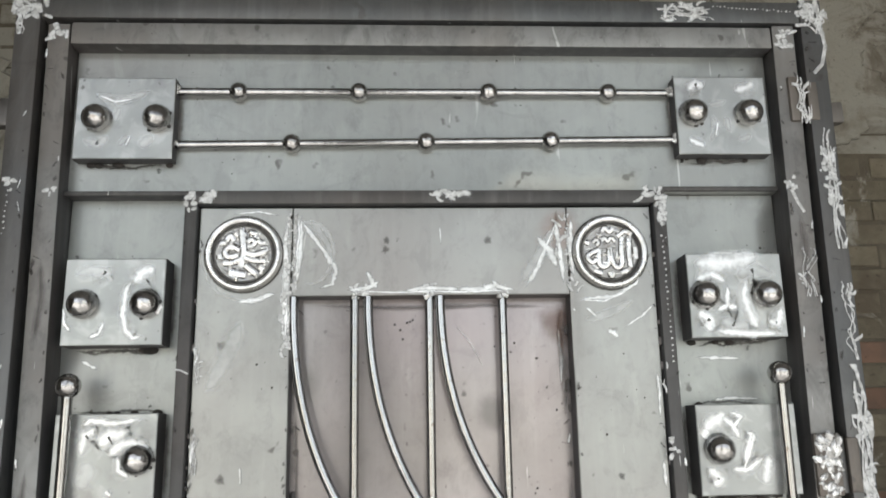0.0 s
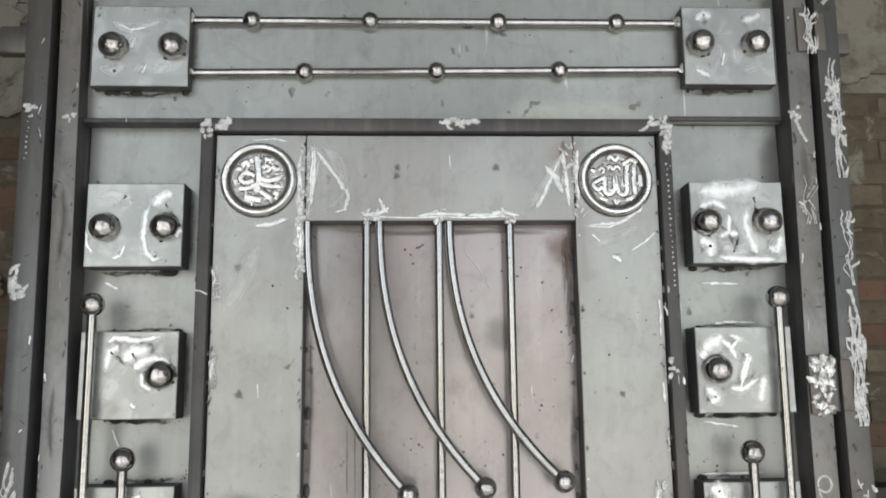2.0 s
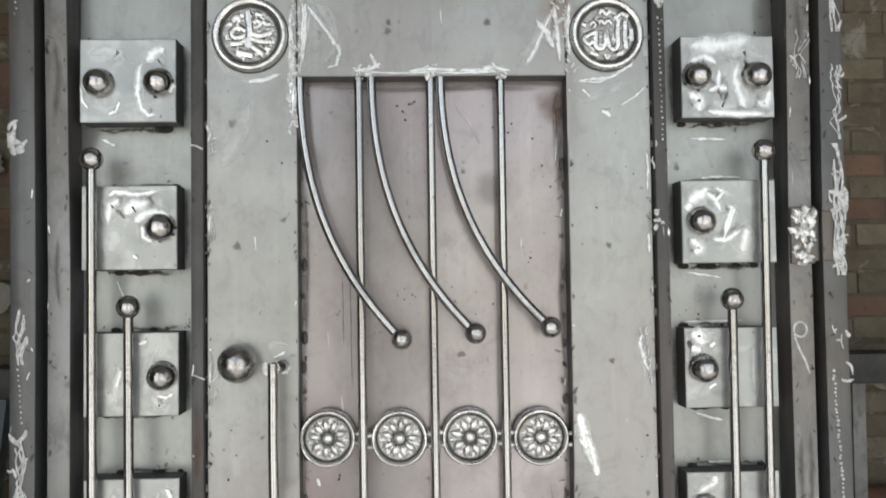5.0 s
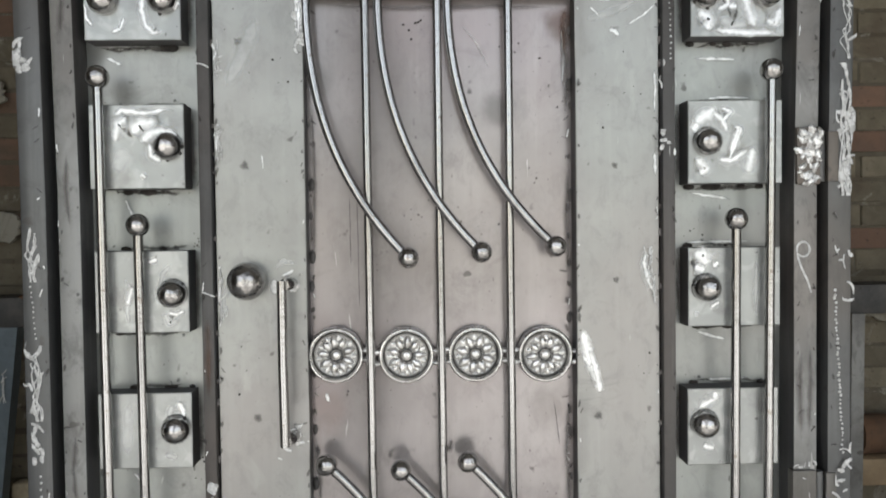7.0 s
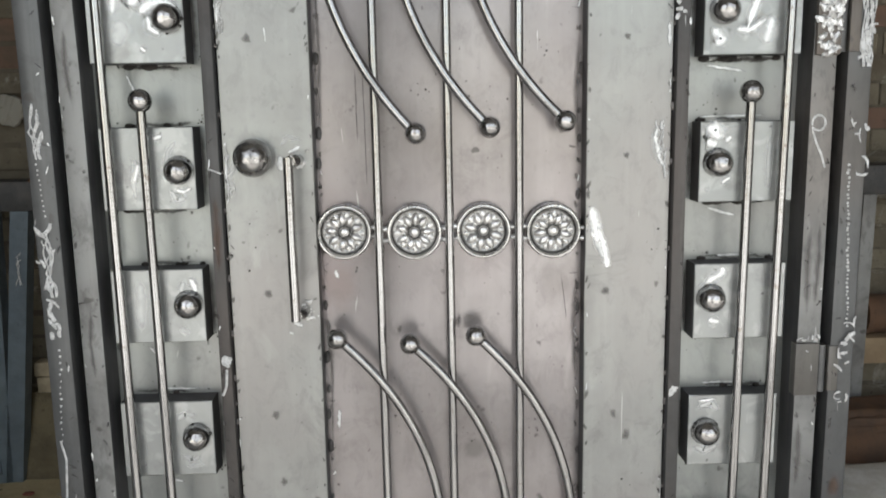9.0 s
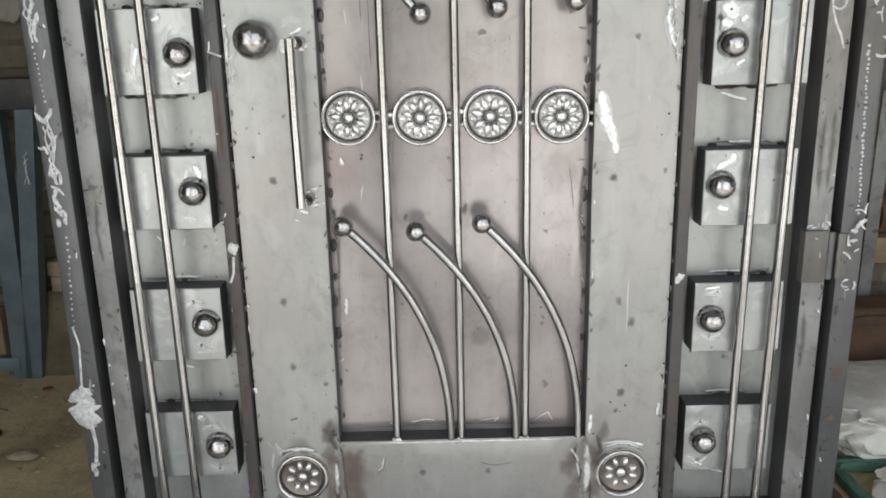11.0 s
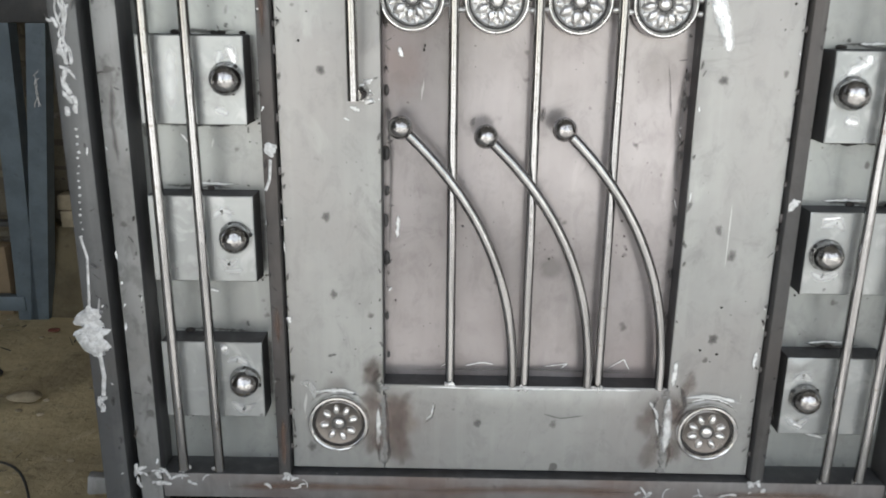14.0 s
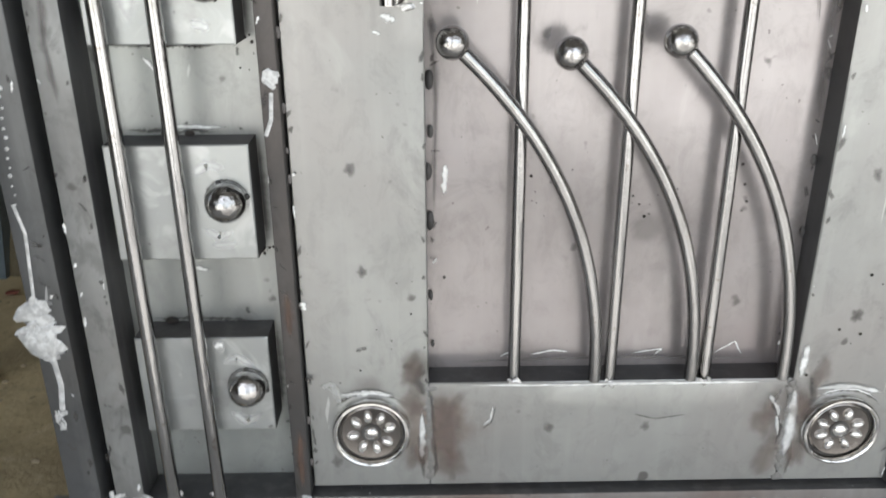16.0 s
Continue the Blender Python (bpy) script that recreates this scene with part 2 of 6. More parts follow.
SACK = flat_mat("white_woven_sack", (0.88, 0.87, 0.82), (0.76, 0.74, 0.67), 25, 0.75, 0, 0.3, 0.004)
GREEN = flat_mat("green_sack_border", (0.06, 0.17, 0.12), (0.12, 0.24, 0.18), 25, 0.7, 0, 0.6, 0.005)
RUST = flat_mat("rusty_brown_iron", (0.15, 0.085, 0.05), (0.10, 0.065, 0.045), 12, 0.85, 0.2, 0.5, 0.004)
WOOD = flat_mat("raw_wood", (0.34, 0.25, 0.15), (0.25, 0.18, 0.11), 9, 0.8, 0, 0.4, 0.004)
STONE = flat_mat("rubble", (0.42, 0.35, 0.24), (0.30, 0.25, 0.17), 30, 0.9, 0, 0.6, 0.004)
RED = flat_mat("red_scrap", (0.26, 0.08, 0.05), (0.18, 0.06, 0.04), 30, 0.7)



def streak_mat(name, a, b, scale, most, metal=0.4, rough=0.4, breakup=0.5, soft=0.55):
    """A thin coat that fades out raggedly towards the edge of its stroke."""
    k = Mat(name, rough, metal)
    k.color(k.mix(k.band(k.noise(scale, 4, 0.6), 0.35, 0.65), a, b))
    cover = k.node("ShaderNodeAttribute")
    cover.attribute_name = "cover"
    edge = k.math("SUBTRACT", cover.outputs["Fac"], k.math("MULTIPLY", k.noise(scale * 1.3, 5, 0.65, None, 0.6), breakup))
    k.link(k.math("MULTIPLY", k.band(edge, -0.05, soft), most), k.b.inputs["Alpha"])
    return k.m


def filler_mat():
    """Chalky filler scraped over steel: thick in the middle of a stroke, broken and thin at its edge."""
    k = Mat("scraped_filler", 0.5, 0.25)
    k.color(k.mix(k.band(k.noise(120.0, 5, 0.65), 0.38, 0.62), (0.70, 0.705, 0.70), (0.46, 0.46, 0.455)))
    bare = k.node("ShaderNodeAttribute")
    bare.attribute_name = "bare"
    cover = k.math("SUBTRACT", 1.0, bare.outputs["Fac"])
    edge = k.math("SUBTRACT", cover, k.math("MULTIPLY", k.noise(150.0, 5, 0.7, None, 0.8), 0.7))
    k.link(k.math("MULTIPLY", k.band(edge, 0.0, 0.5), 0.9), k.b.inputs["Alpha"])
    k.bump(k.noise(170.0, 4, 0.6), 0.4, 0.0015)
    return k.m


CHALK = filler_mat()
BRIGHT = streak_mat("fresh_ground_steel", (0.88, 0.89, 0.885), (0.62, 0.63, 0.625), 90, 0.9, 0.4, 0.4, 0.5, 0.6)
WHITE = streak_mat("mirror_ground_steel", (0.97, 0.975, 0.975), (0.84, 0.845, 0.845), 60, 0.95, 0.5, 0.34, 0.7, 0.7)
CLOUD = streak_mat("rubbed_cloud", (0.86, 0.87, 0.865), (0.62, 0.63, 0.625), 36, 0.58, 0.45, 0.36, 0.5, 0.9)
FAINT = streak_mat("rubbed_steel", (0.74, 0.75, 0.74), (0.56, 0.57, 0.56), 45, 0.42)
SOOT = streak_mat("soot_film", (0.05, 0.047, 0.044), (0.09, 0.08, 0.075), 70, 0.6, 0.1, 0.7, 0.8)
# soft grey film for smudges, and for shadows painted beside the recess balls
HAZE = streak_mat("smudge_and_shade", (0.11, 0.10, 0.095), (0.17, 0.155, 0.15), 22, 0.75, 0.1, 0.6, 0.6, 0.95)
TINT = streak_mat("burnt_tint", (0.16, 0.115, 0.095), (0.21, 0.165, 0.145), 24, 0.62, 0.1, 0.6, 0.6, 0.95)
RUSTY = streak_mat("rust_film", (0.16, 0.092, 0.062), (0.20, 0.13, 0.095), 26, 0.68, 0.1, 0.75, 0.6, 0.95)

# ---- mesh helpers ----


def part(name, bm, material, parent=None, label="", smooth=True, sides=None):
    me = bpy.data.meshes.new(name)
    bmesh.ops.recalc_face_normals(bm, faces=bm.faces[:])
    bm.to_mesh(me)
    bm.free()
    me.materials.append(material)
    # faces not turned to the front take the second, darker material
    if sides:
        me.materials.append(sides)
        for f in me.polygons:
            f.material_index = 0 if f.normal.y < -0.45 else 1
    if smooth:
        me.polygons.foreach_set("use_smooth", [True] * len(me.polygons))
        me.set_sharp_from_angle(angle=radians(35))
    ob = new(name, me)
    ob.parent = parent
    if label:
        tagged(ob, label)
    return ob


def thing(name, label, category, group="", kind="", at=(0, 0, 0)):
    ob = new(name)
    ob.location = at
    ob.empty_display_size = 0.05
    return tagged(ob, label, category, group, kind)


def add_box(bm, x0, x1, y0, y1, z0, z1, bevel=0.0):
    made = bmesh.ops.create_cube(bm, size=1)["verts"]
    m = Matrix.Translation(((x0 + x1) / 2, (y0 + y1) / 2, (z0 + z1) / 2)) @ Matrix.Diagonal((x1 - x0, y1 - y0, z1 - z0, 1))
    bmesh.ops.transform(bm, matrix=m, verts=made)
    if bevel:
        edges = list({e for v in made for e in v.link_edges})
        bmesh.ops.bevel(bm, geom=edges, offset=bevel, segments=2, affect="EDGES", profile=0.5)
    return bm


def box(x0, x1, y0, y1, z0, z1, bevel=0.0015):
    return add_box(bmesh.new(), x0, x1, y0, y1, z0, z1, bevel)


def wavy_plate(x0, x1, z0, z1, y_front, y_back, amp=0.0008, step=0.03, seed=0.0):
    """A plate with a slightly uneven front, rolled-over edges and real sides."""
    bm = bmesh.new()
    nx, nz = max(2, round((x1 - x0) / step)), max(2, round((z1 - z0) / step))
    xs = [x0, x0 + 0.0012] + [x0 + (x1 - x0) * i / nx for i in range(1, nx)] + [x1 - 0.0012, x1]
    zs = [z0, z0 + 0.0012] + [z0 + (z1 - z0) * i / nz for i in range(1, nz)] + [z1 - 0.0012, z1]
    rows = []
    for j, z in enumerate(zs):
        row = []
        for i, x in enumerate(xs):
            rim = i in (0, len(xs) - 1) or j in (0, len(zs) - 1)
            d = 0.0012 if rim else amp * noise.noise((x * 5 + seed, seed, z * 5))
            row.append(bm.verts.new((x, y_front + d, z)))
        rows.append(row)
    for a, b in zip(rows, rows[1:]):
        for i in range(len(xs) - 1):
            bm.faces.new((a[i], a[i + 1], b[i + 1], b[i]))
    edges = [e for e in bm.edges if e.is_boundary]
    made = bmesh.ops.extrude_edge_only(bm, edges=edges)["geom"]
    for v in made:
        if isinstance(v, bmesh.types.BMVert):
            v.co.y = y_back
    return bm


def add_sweep(bm, pts, radius, segs=12, flat=1.0, caps=True, taper=None):
    """A round (or flattened towards the door) bar along pts."""
    pts = [Vector(p) for p in pts]
    rings = []
    for i, p in enumerate(pts):
        d = (pts[min(i + 1, len(pts) - 1)] - pts[max(i - 1, 0)]).normalized()
        side = d.cross(Vector((0, 1, 0)))
        if side.length < 0.2:
            side = d.cross(Vector((0, 0, 1)))
        side.normalize()
        up = side.cross(d).normalized()
        r = radius * (taper(i / (len(pts) - 1)) if taper else 1)
        rings.append([bm.verts.new(p + r * (math.cos(a) * side + flat * math.sin(a) * up)) for a in (2 * math.pi * k / segs for k in range(segs))])
    for a, b in zip(rings, rings[1:]):
        for k in range(segs):
            bm.faces.new((a[k], a[(k + 1) % segs], b[(k + 1) % segs], b[k]))
    if caps:
        bm.faces.new(rings[0][::-1])
        bm.faces.new(rings[-1])
    return bm


def sweep(pts, radius, **kw):
    return add_sweep(bmesh.new(), pts, radius, **kw)


@functools.lru_cache(None)
def sphere(u, v):
    """Points and faces of a unit ball with its poles along y."""
    pts = [Vector((0, -1, 0))]
    for i in range(1, v):
        b = math.pi * i / v
        pts += [Vector((math.sin(b) * math.cos(a), -math.cos(b), math.sin(b) * math.sin(a))) for a in (2 * math.pi * k / u for k in range(u))]
    pts.append(Vector((0, 1, 0)))
    last = len(pts) - 1
    faces = [(0, 1 + k, 1 + (k + 1) % u) for k in range(u)]
    for i in range(v - 2):
        o = 1 + i * u
        faces += [(o + k, o + u + k, o + u + (k + 1) % u, o + (k + 1) % u) for k in range(u)]
    o = 1 + (v - 2) * u
    faces += [(o + k, last, o + (k + 1) % u) for k in range(u)]
    return pts, faces


def add_ball(bm, c, r, u=20, v=12, scale=(1, 1, 1)):
    pts, faces = sphere(u, v)
    verts = [bm.verts.new((c[0] + p.x * r * scale[0], c[1] + p.y * r * scale[1], c[2] + p.z * r * scale[2])) for p in pts]
    for f in faces:
        bm.faces.new([verts[k] for k in f])
    return bm


def ball(c, r, **kw):
    return add_ball(bmesh.new(), c, r, **kw)


def lathe(c, profile, segs=48):
    """Turned about the line through c towards the camera's side (-y). profile: (radius, height out of the door)."""
    bm = bmesh.new()
    rings = []
    for r, h in profile:
        rings.append([bm.verts.new((c[0] + r * math.cos(a), c[1] - h, c[2] + r * math.sin(a))) for a in (2 * math.pi * k / segs for k in range(segs))])
    for a, b in zip(rings, rings[1:]):
        for k in range(segs):
            bm.faces.new((a[k], a[(k + 1) % segs], b[(k + 1) % segs], b[k]))
    bm.faces.new(rings[0])
    bm.faces.new(rings[-1][::-1])
    return bm


def bezier(p0, p1, p2, p3, n=24):
    return [((1 - t) ** 3 * Vector(p0) + 3 * (1 - t) ** 2 * t * Vector(p1) + 3 * (1 - t) * t * t * Vector(p2) + t ** 3 * Vector(p3)) for t in (i / n for i in range(n + 1))]


rng = random.Random(7)


def bead_line(bm, a, b, r, step=0.004, wobble=0.0012):
    """A row of small overlapping weld beads from a to b."""
    a, b = Vector(a), Vector(b)
    n = max(2, int((b - a).length / step))
    for i in range(n + 1):
        p = a.lerp(b, i / n) + Vector((rng.uniform(-wobble, wobble), 0, rng.uniform(-wobble, wobble)))
        add_ball(bm, p, r * rng.uniform(0.7, 1.3), 7, 5, (1, 0.5, 1))
    return bm


def lumps(bm, x0, x1, z0, z1, y, count, r, flat=0.35):
    """Ragged dabs that run together."""
    for _ in range(count):
        c = Vector((rng.uniform(x0, x1), y, rng.uniform(z0, z1)))
        seed, a, q, long = rng.uniform(0, 99), rng.uniform(0, math.pi), r * rng.uniform(0.25, 0.75), rng.uniform(1.0, 2.2)
        pts, faces = sphere(12, 7)
        verts = []
        for p in pts:
            w = q * (1 + 0.55 * noise.noise(p * 1.7 + Vector((seed, 0, 0))))
            u, t = p.x * w * long, p.z * w
            verts.append(bm.verts.new(c + Vector((u * math.cos(a) - t * math.sin(a), p.y * w * flat, u * math.sin(a) + t * math.cos(a)))))
        for f in faces:
            bm.faces.new([verts[k] for k in f])
    return bm


def daub(bm, x0, x1, z0, z1, y, count, r, flat=0.3):
    """Overlapping scraped strokes of filler, ragged and thin at their edges."""
    layer = bm.verts.layers.float.get("bare") or bm.verts.layers.float.new("bare")
    wide, tall = x1 - x0, z1 - z0
    size = math.hypot(wide, tall)
    for k in range(max(3, int(count * 0.55))):
        a = math.atan2(tall, wide) + rng.gauss(0, 0.7)
        if rng.random() < 0.5:
            a = math.pi - a
        length, bend, w = rng.uniform(0.22, 0.6) * min(size, 0.07), rng.uniform(-2.6, 2.6), r * rng.uniform(0.5, 1.35)
        p = Vector((rng.uniform(x0, x1) - 0.4 * length * math.cos(a), 0, rng.uniform(z0, z1) - 0.4 * length * math.sin(a)))
        n, prev, seed = 9, None, rng.uniform(0, 99)
        for i in range(n + 1):
            f = i / n
            d = Vector((math.cos(a + bend * (f - 0.3)), 0, math.sin(a + bend * (f - 0.3))))
            p = p + d * (length / n)
            side = Vector((d.z, 0, -d.x)) * w * (0.3 + 0.9 * math.sin(math.pi * f) ** 0.5) * (1 + 0.5 * noise.noise((f * 5, seed, 0)))
            now = []
            for q, up, b in ((1.0, 0.0, 1.0), (0.55, 0.5, 0.35), (0.0, 0.8, 0.1), (-0.55, 0.5, 0.35), (-1.0, 0.0, 1.0)):
                c = p + side * q
                v = bm.verts.new((min(x1 + 0.004, max(x0 - 0.004, c.x)), y - 0.0004 - 0.00003 * k - 0.0007 * up, min(z1 + 0.004, max(z0 - 0.004, c.z))))
                v[layer] = max(b, 1 - 5 * f, 1 - 5 * (1 - f)) if 0 < i < n else 1.0
                now.append(v)
            if prev:
                for m in range(4):
                    bm.faces.new((prev[m], prev[m + 1], now[m + 1], now[m]))
            prev = now
    return bm


def scribble(bm, x0, x1, z0, z1, y, turns=5, r=0.0022):
    """Strands of filler that run down a bar, curl back and thin out, with ragged dabs on them."""
    wide, tall = x1 - x0, z1 - z0
    for strand in range(3 + turns // 2):
        cx, seed, top = rng.uniform(x0 + 0.25 * wide, x1 - 0.25 * wide), rng.uniform(0, 99), rng.uniform(0.0, 0.3)
        n = max(12, int(tall / 0.0025))
        pts = []
        for i in range(n + 1):
            f = i / n
            curl = 0.5 + 0.5 * noise.noise((f * 3 + seed, 1, 0))
            turn = f * (2 + turns) * 1.3
            x = cx + 0.34 * wide * noise.noise((f * 4 + seed, 0, 3)) + 0.14 * wide * curl * math.cos(turn)
            z = z0 + tall * (1 - top) * f + min(0.010, 0.2 * tall) * curl * math.sin(turn)
            pts.append((min(x1, max(x0, x)), y - 0.0003 * strand, min(z1, max(z0, z))))
        add_sweep(bm, pts, r * 0.5, segs=6, flat=0.3, taper=lambda t: max(0.12, 0.7 + 1.1 * noise.noise((t * 14 + seed, 5, 0))))
    daub(bm, x0 + 0.1 * wide, x1 - 0.1 * wide, z0, z1, y, 2 * turns, r * 1.2)
    return bm


# ---- strokes of ground metal, soot and rust ----


def smear(bm, pts, width, y, ragged=0.5, keep=None):
    """A flat ragged streak of ground metal, a hair proud of the plate."""
    ctrl = [Vector((x, 0, z)) for x, z in pts]
    n = 5 * (len(ctrl) - 1) + 4
    line = []
    for i in range(n + 1):
        f = i / n * (len(ctrl) - 1)
        k = min(int(f), len(ctrl) - 2)
        line.append(ctrl[k].lerp(ctrl[k + 1], f - k))
    layer = bm.verts.layers.float.get("cover") or bm.verts.layers.float.new("cover")
    prev = None
    for i, c in enumerate(line):
        d = (line[min(i + 1, n)] - line[max(i - 1, 0)]).normalized()
        side = Vector((d.z, 0, -d.x))
        f = i / n
        w = width * (0.15 + math.sin(math.pi * f) ** 0.45) * 0.5
        ragged = min(ragged, 0.0025 / max(w, 0.0005))
        a = c + side * w * (1 + ragged * rng.uniform(-1, 1))
        b = c - side * w * (1 + ragged * rng.uniform(-1, 1))
        fade = min(1.0, 4 * f + 0.2, 4 * (1 - f) + 0.2)
        if keep:
            for q in (a, b, c):
                q.x, q.z = min(keep[1], max(keep[0], q.x)), min(keep[3], max(keep[2], q.z))
        now = [bm.verts.new((a.x, y, a.z)), bm.verts.new((c.x, y - 0.0004, c.z)), bm.verts.new((b.x, y, b.z))]
        for v, q in zip(now, (0.0, 1.0, 0.0)):
            v[layer] = q * fade
        if prev:
            bm.faces.new((prev[0], prev[1], now[1], now[0]))
            bm.faces.new((prev[1], prev[2], now[2], now[1]))
        prev = now
    return bm


def blot(bm, x, z, r, y, long=1.2, lean=90, keep=None):
    """An irregular soft-edged patch; keep holds it inside (x0, x1, z0, z1)."""
    ring = []
    layer = bm.verts.layers.float.get("cover") or bm.verts.layers.float.new("cover")
    seed = rng.uniform(0, 99)
    ca, sa = math.cos(radians(lean)), math.sin(radians(lean))
    inner = []
    for k in range(20):
        a = 2 * math.pi * k / 20
        q = r * (0.85 + 0.5 * noise.noise((math.cos(a) * 1.6 + seed, math.sin(a) * 1.6, seed)))
        u, v = long * q * math.cos(a), q * math.sin(a)
        for part_of, f, c in ((ring, 1.0, 0.0), (inner, 0.5, 0.75)):
            px, pz = x + f * (u * ca - v * sa), z + f * (u * sa + v * ca)
            if keep:
                px, pz = min(keep[1], max(keep[0], px)), min(keep[3], max(keep[2], pz))
            part_of.append(bm.verts.new((px, y, pz)))
            part_of[-1][layer] = c
    mid = bm.verts.new((x, y, z))
    mid[layer] = 1.0
    for k in range(20):
        n = (k + 1) % 20
        bm.faces.new((inner[k], inner[n], mid))
        bm.faces.new((ring[k], ring[n], inner[n], inner[k]))


def arc(cx, cz, r, a0, a1, squash=1.0):
    n = max(4, int(abs(a1 - a0) / 16))
    return [(cx + r * math.cos(radians(a0 + (a1 - a0) * i / n)), cz + squash * r * math.sin(radians(a0 + (a1 - a0) * i / n))) for i in range(n + 1)]


def marks(owner, material, strokes, y, label="", name="grinder_mark"):
    bm = bmesh.new()
    for i, (pts, w) in enumerate(strokes):
        smear(bm, pts, (1.5 if material is BRIGHT else 1.0) * w, y - 0.00005 * i)
    return part(name, bm, material, owner, label)


# ---- the room ----
FRONT, SHEET_Y, TOP_Y, BLOCK_Y, FLOOR = -0.012, 0.035, 0.020, -0.005, 0.18
WALL_Y = 1.12
def room():
    ground = bmesh.new()
    bmesh.ops.create_grid(ground, x_segments=70, y_segments=70, size=1)
    for v in ground.verts:
        v.co = Vector((v.co.x * 6, v.co.y * 6 - 3.5, 0))
        v.co.z = FLOOR - 0.006 + 0.010 * noise.noise((v.co.x * 3, v.co.y * 3, 0))
    tagged(part("floor", ground, DIRT), "trodden brown earth floor of the workshop", "floor", kind="structure")
    # two unseen pale slabs, added to brighten and neutralise what the steel reflects
    tagged(part("floor_apron", box(-3.6, 3.6, GATE_Y, -0.06, FLOOR - 0.05, FLOOR + 0.008, 0.004), BOUNCE_PALE, smooth=False), "unseen pale slab before the door, added to bounce light up", "floor", kind="structure")
    tagged(part("yard", box(-6.0, 6.0, -9.4, GATE_Y - 0.001, FLOOR - 0.05, FLOOR + 0.006, 0.004), BOUNCE_PALE, smooth=False), "unseen pale slab outside the gateway, added to keep reflections neutral", "yard", kind="structure")
    tagged(part("wall_back", box(-3.6, 3.6, WALL_Y, WALL_Y + 0.22, 0.1, 3.2, 0), MORTAR, smooth=False), "old brick wall with worn mortar behind the door", "wall", kind="structure")
    y0 = GATE_Y - 0.2
    tagged(part("wall_west", box(-3.8, -3.6, y0, WALL_Y + 0.22, 0.1, 3.2, 0), PLASTER, smooth=False), "grimy plastered side wall", "wall", kind="structure")
    tagged(part("wall_east", box(3.6, 3.8, y0, WALL_Y + 0.22, 0.1, 3.2, 0), PLASTER, smooth=False), "grimy plastered side wall", "wall", kind="structure")
    front = box(-3.6, -1.82, y0, GATE_Y, 0.1, 3.2, 0)
    add_box(front, 2.82, 3.6, y0, GATE_Y, 0.1, 3.2)
    add_box(front, -1.82, 2.82, y0, GATE_Y, 2.82, 3.2)
    # added unseen pier: stands in for a person darkening the reflections' middle
    add_box(front, -0.32, -0.08, GATE_Y - 0.08, GATE_Y, 0.1, 2.82)
    tagged(part("wall_front", front, PLASTER, smooth=False), "plastered front wall with a wide open gateway and an added pier for a dark band in reflections", "wall", kind="structure")
    posts = bmesh.new()
    add_box(posts, 1.38, 1.48, GATE_Y + 0.01, GATE_Y + 0.09, 0.1, 2.82)
    add_box(posts, -1.82, 2.82, GATE_Y + 0.02, GATE_Y + 0.08, 2.20, 2.28)
    tagged(part("gate_posts", posts, DARK, smooth=False), "dark steel posts and transom of the open gateway", "gate frame", kind="structure")
    tagged(part("ceiling", box(-3.8, 3.8, y0, WALL_Y + 0.22, 3.2, 3.35, 0), PLASTER, smooth=False), "low sooty plaster ceiling", "ceiling", kind="structure")


room()

# ---- the door frame ----
frame_ob = thing("door_frame", "grey steel door frame with weld spatter and pale filler smears", "door frame")


def jamb(name, x0, x1, z0, z1, stop):
    bm = box(x0, x1, -0.010, 0.075, z0, z1, 0.002)
    add_box(bm, *stop, 0.001)
    return part(name, bm, JAMB, frame_ob)


jamb_l = jamb("jamb", -0.600, -0.564, FLOOR, 1.990, (-0.565, -0.535, 0.052, 0.074, FLOOR, 1.955))
jamb_r = jamb("jamb", 0.567, 0.602, FLOOR, 1.998, (0.535, 0.568, 0.052, 0.074, FLOOR, 1.955))
head = jamb("head", -0.5722, 0.5752, 1.958, 1.994, (-0.572, 0.575, 0.052, 0.074, 1.93, 1.959))
part("sill", box(-0.5635, 0.5665, -0.010, 0.074, FLOOR, FLOOR + 0.018, 0.002), JAMB, frame_ob)
for x0, x1, z, h, mat in ((-0.665, -0.6005, 1.824, 0.022, JAMB), (0.6025, 0.645, 1.826, 0.017, HINGE), (-0.645, -0.6005, 0.312, 0.014, TUBE), (0.6025, 0.635, 0.30, 0.016, JAMB)):
    lug = box(x0, x1, 0.025, 0.045, z - h, z + h, 0.004)
    for v in lug.verts:
        v.co += 0.004 * noise.noise_vector(v.co * 40)
    part("holdfast", lug, mat, frame_ob, "flat steel wall anchor")

# ---- the door leaf ----
leaf = thing("steel_door", "bare grey steel door with studded blocks, bright rods and pressed rosettes", "door")
sheet_l = part("back_sheet", wavy_plate(-0.5215, -0.3472, 0.345, 1.6950, SHEET_Y, SHEET_Y + 0.01, 0.0010, 0.04), SHEET, leaf)
sheet_r = part("back_sheet", wavy_plate(0.3402, 0.5215, 0.345, 1.6950, SHEET_Y, SHEET_Y + 0.01, 0.0010, 0.04, 3.0), SHEET, leaf)
sheet_t = part("back_sheet", wavy_plate(-0.5250, 0.5250, 1.6955, 1.93, TOP_Y, SHEET_Y + 0.01, 0.0010, 0.04, 5.0), SHEET, leaf)
sheet_m = part("recess_sheet", wavy_plate(-0.3470, 0.3400, 0.345, 1.688, SHEET_Y, SHEET_Y + 0.01, 0.0012, 0.04, 7.0), RECESS, leaf)
stile_l = part("stile", box(-0.547, -0.515, FRONT, 0.046, 0.207, 1.947, 0.0025), TUBE, leaf, sides=SIDE_DARK)
stile_r = part("stile", box(0.515, 0.550, FRONT, 0.046, 0.207, 1.953, 0.0025), TUBE, leaf, sides=SIDE_DARK)
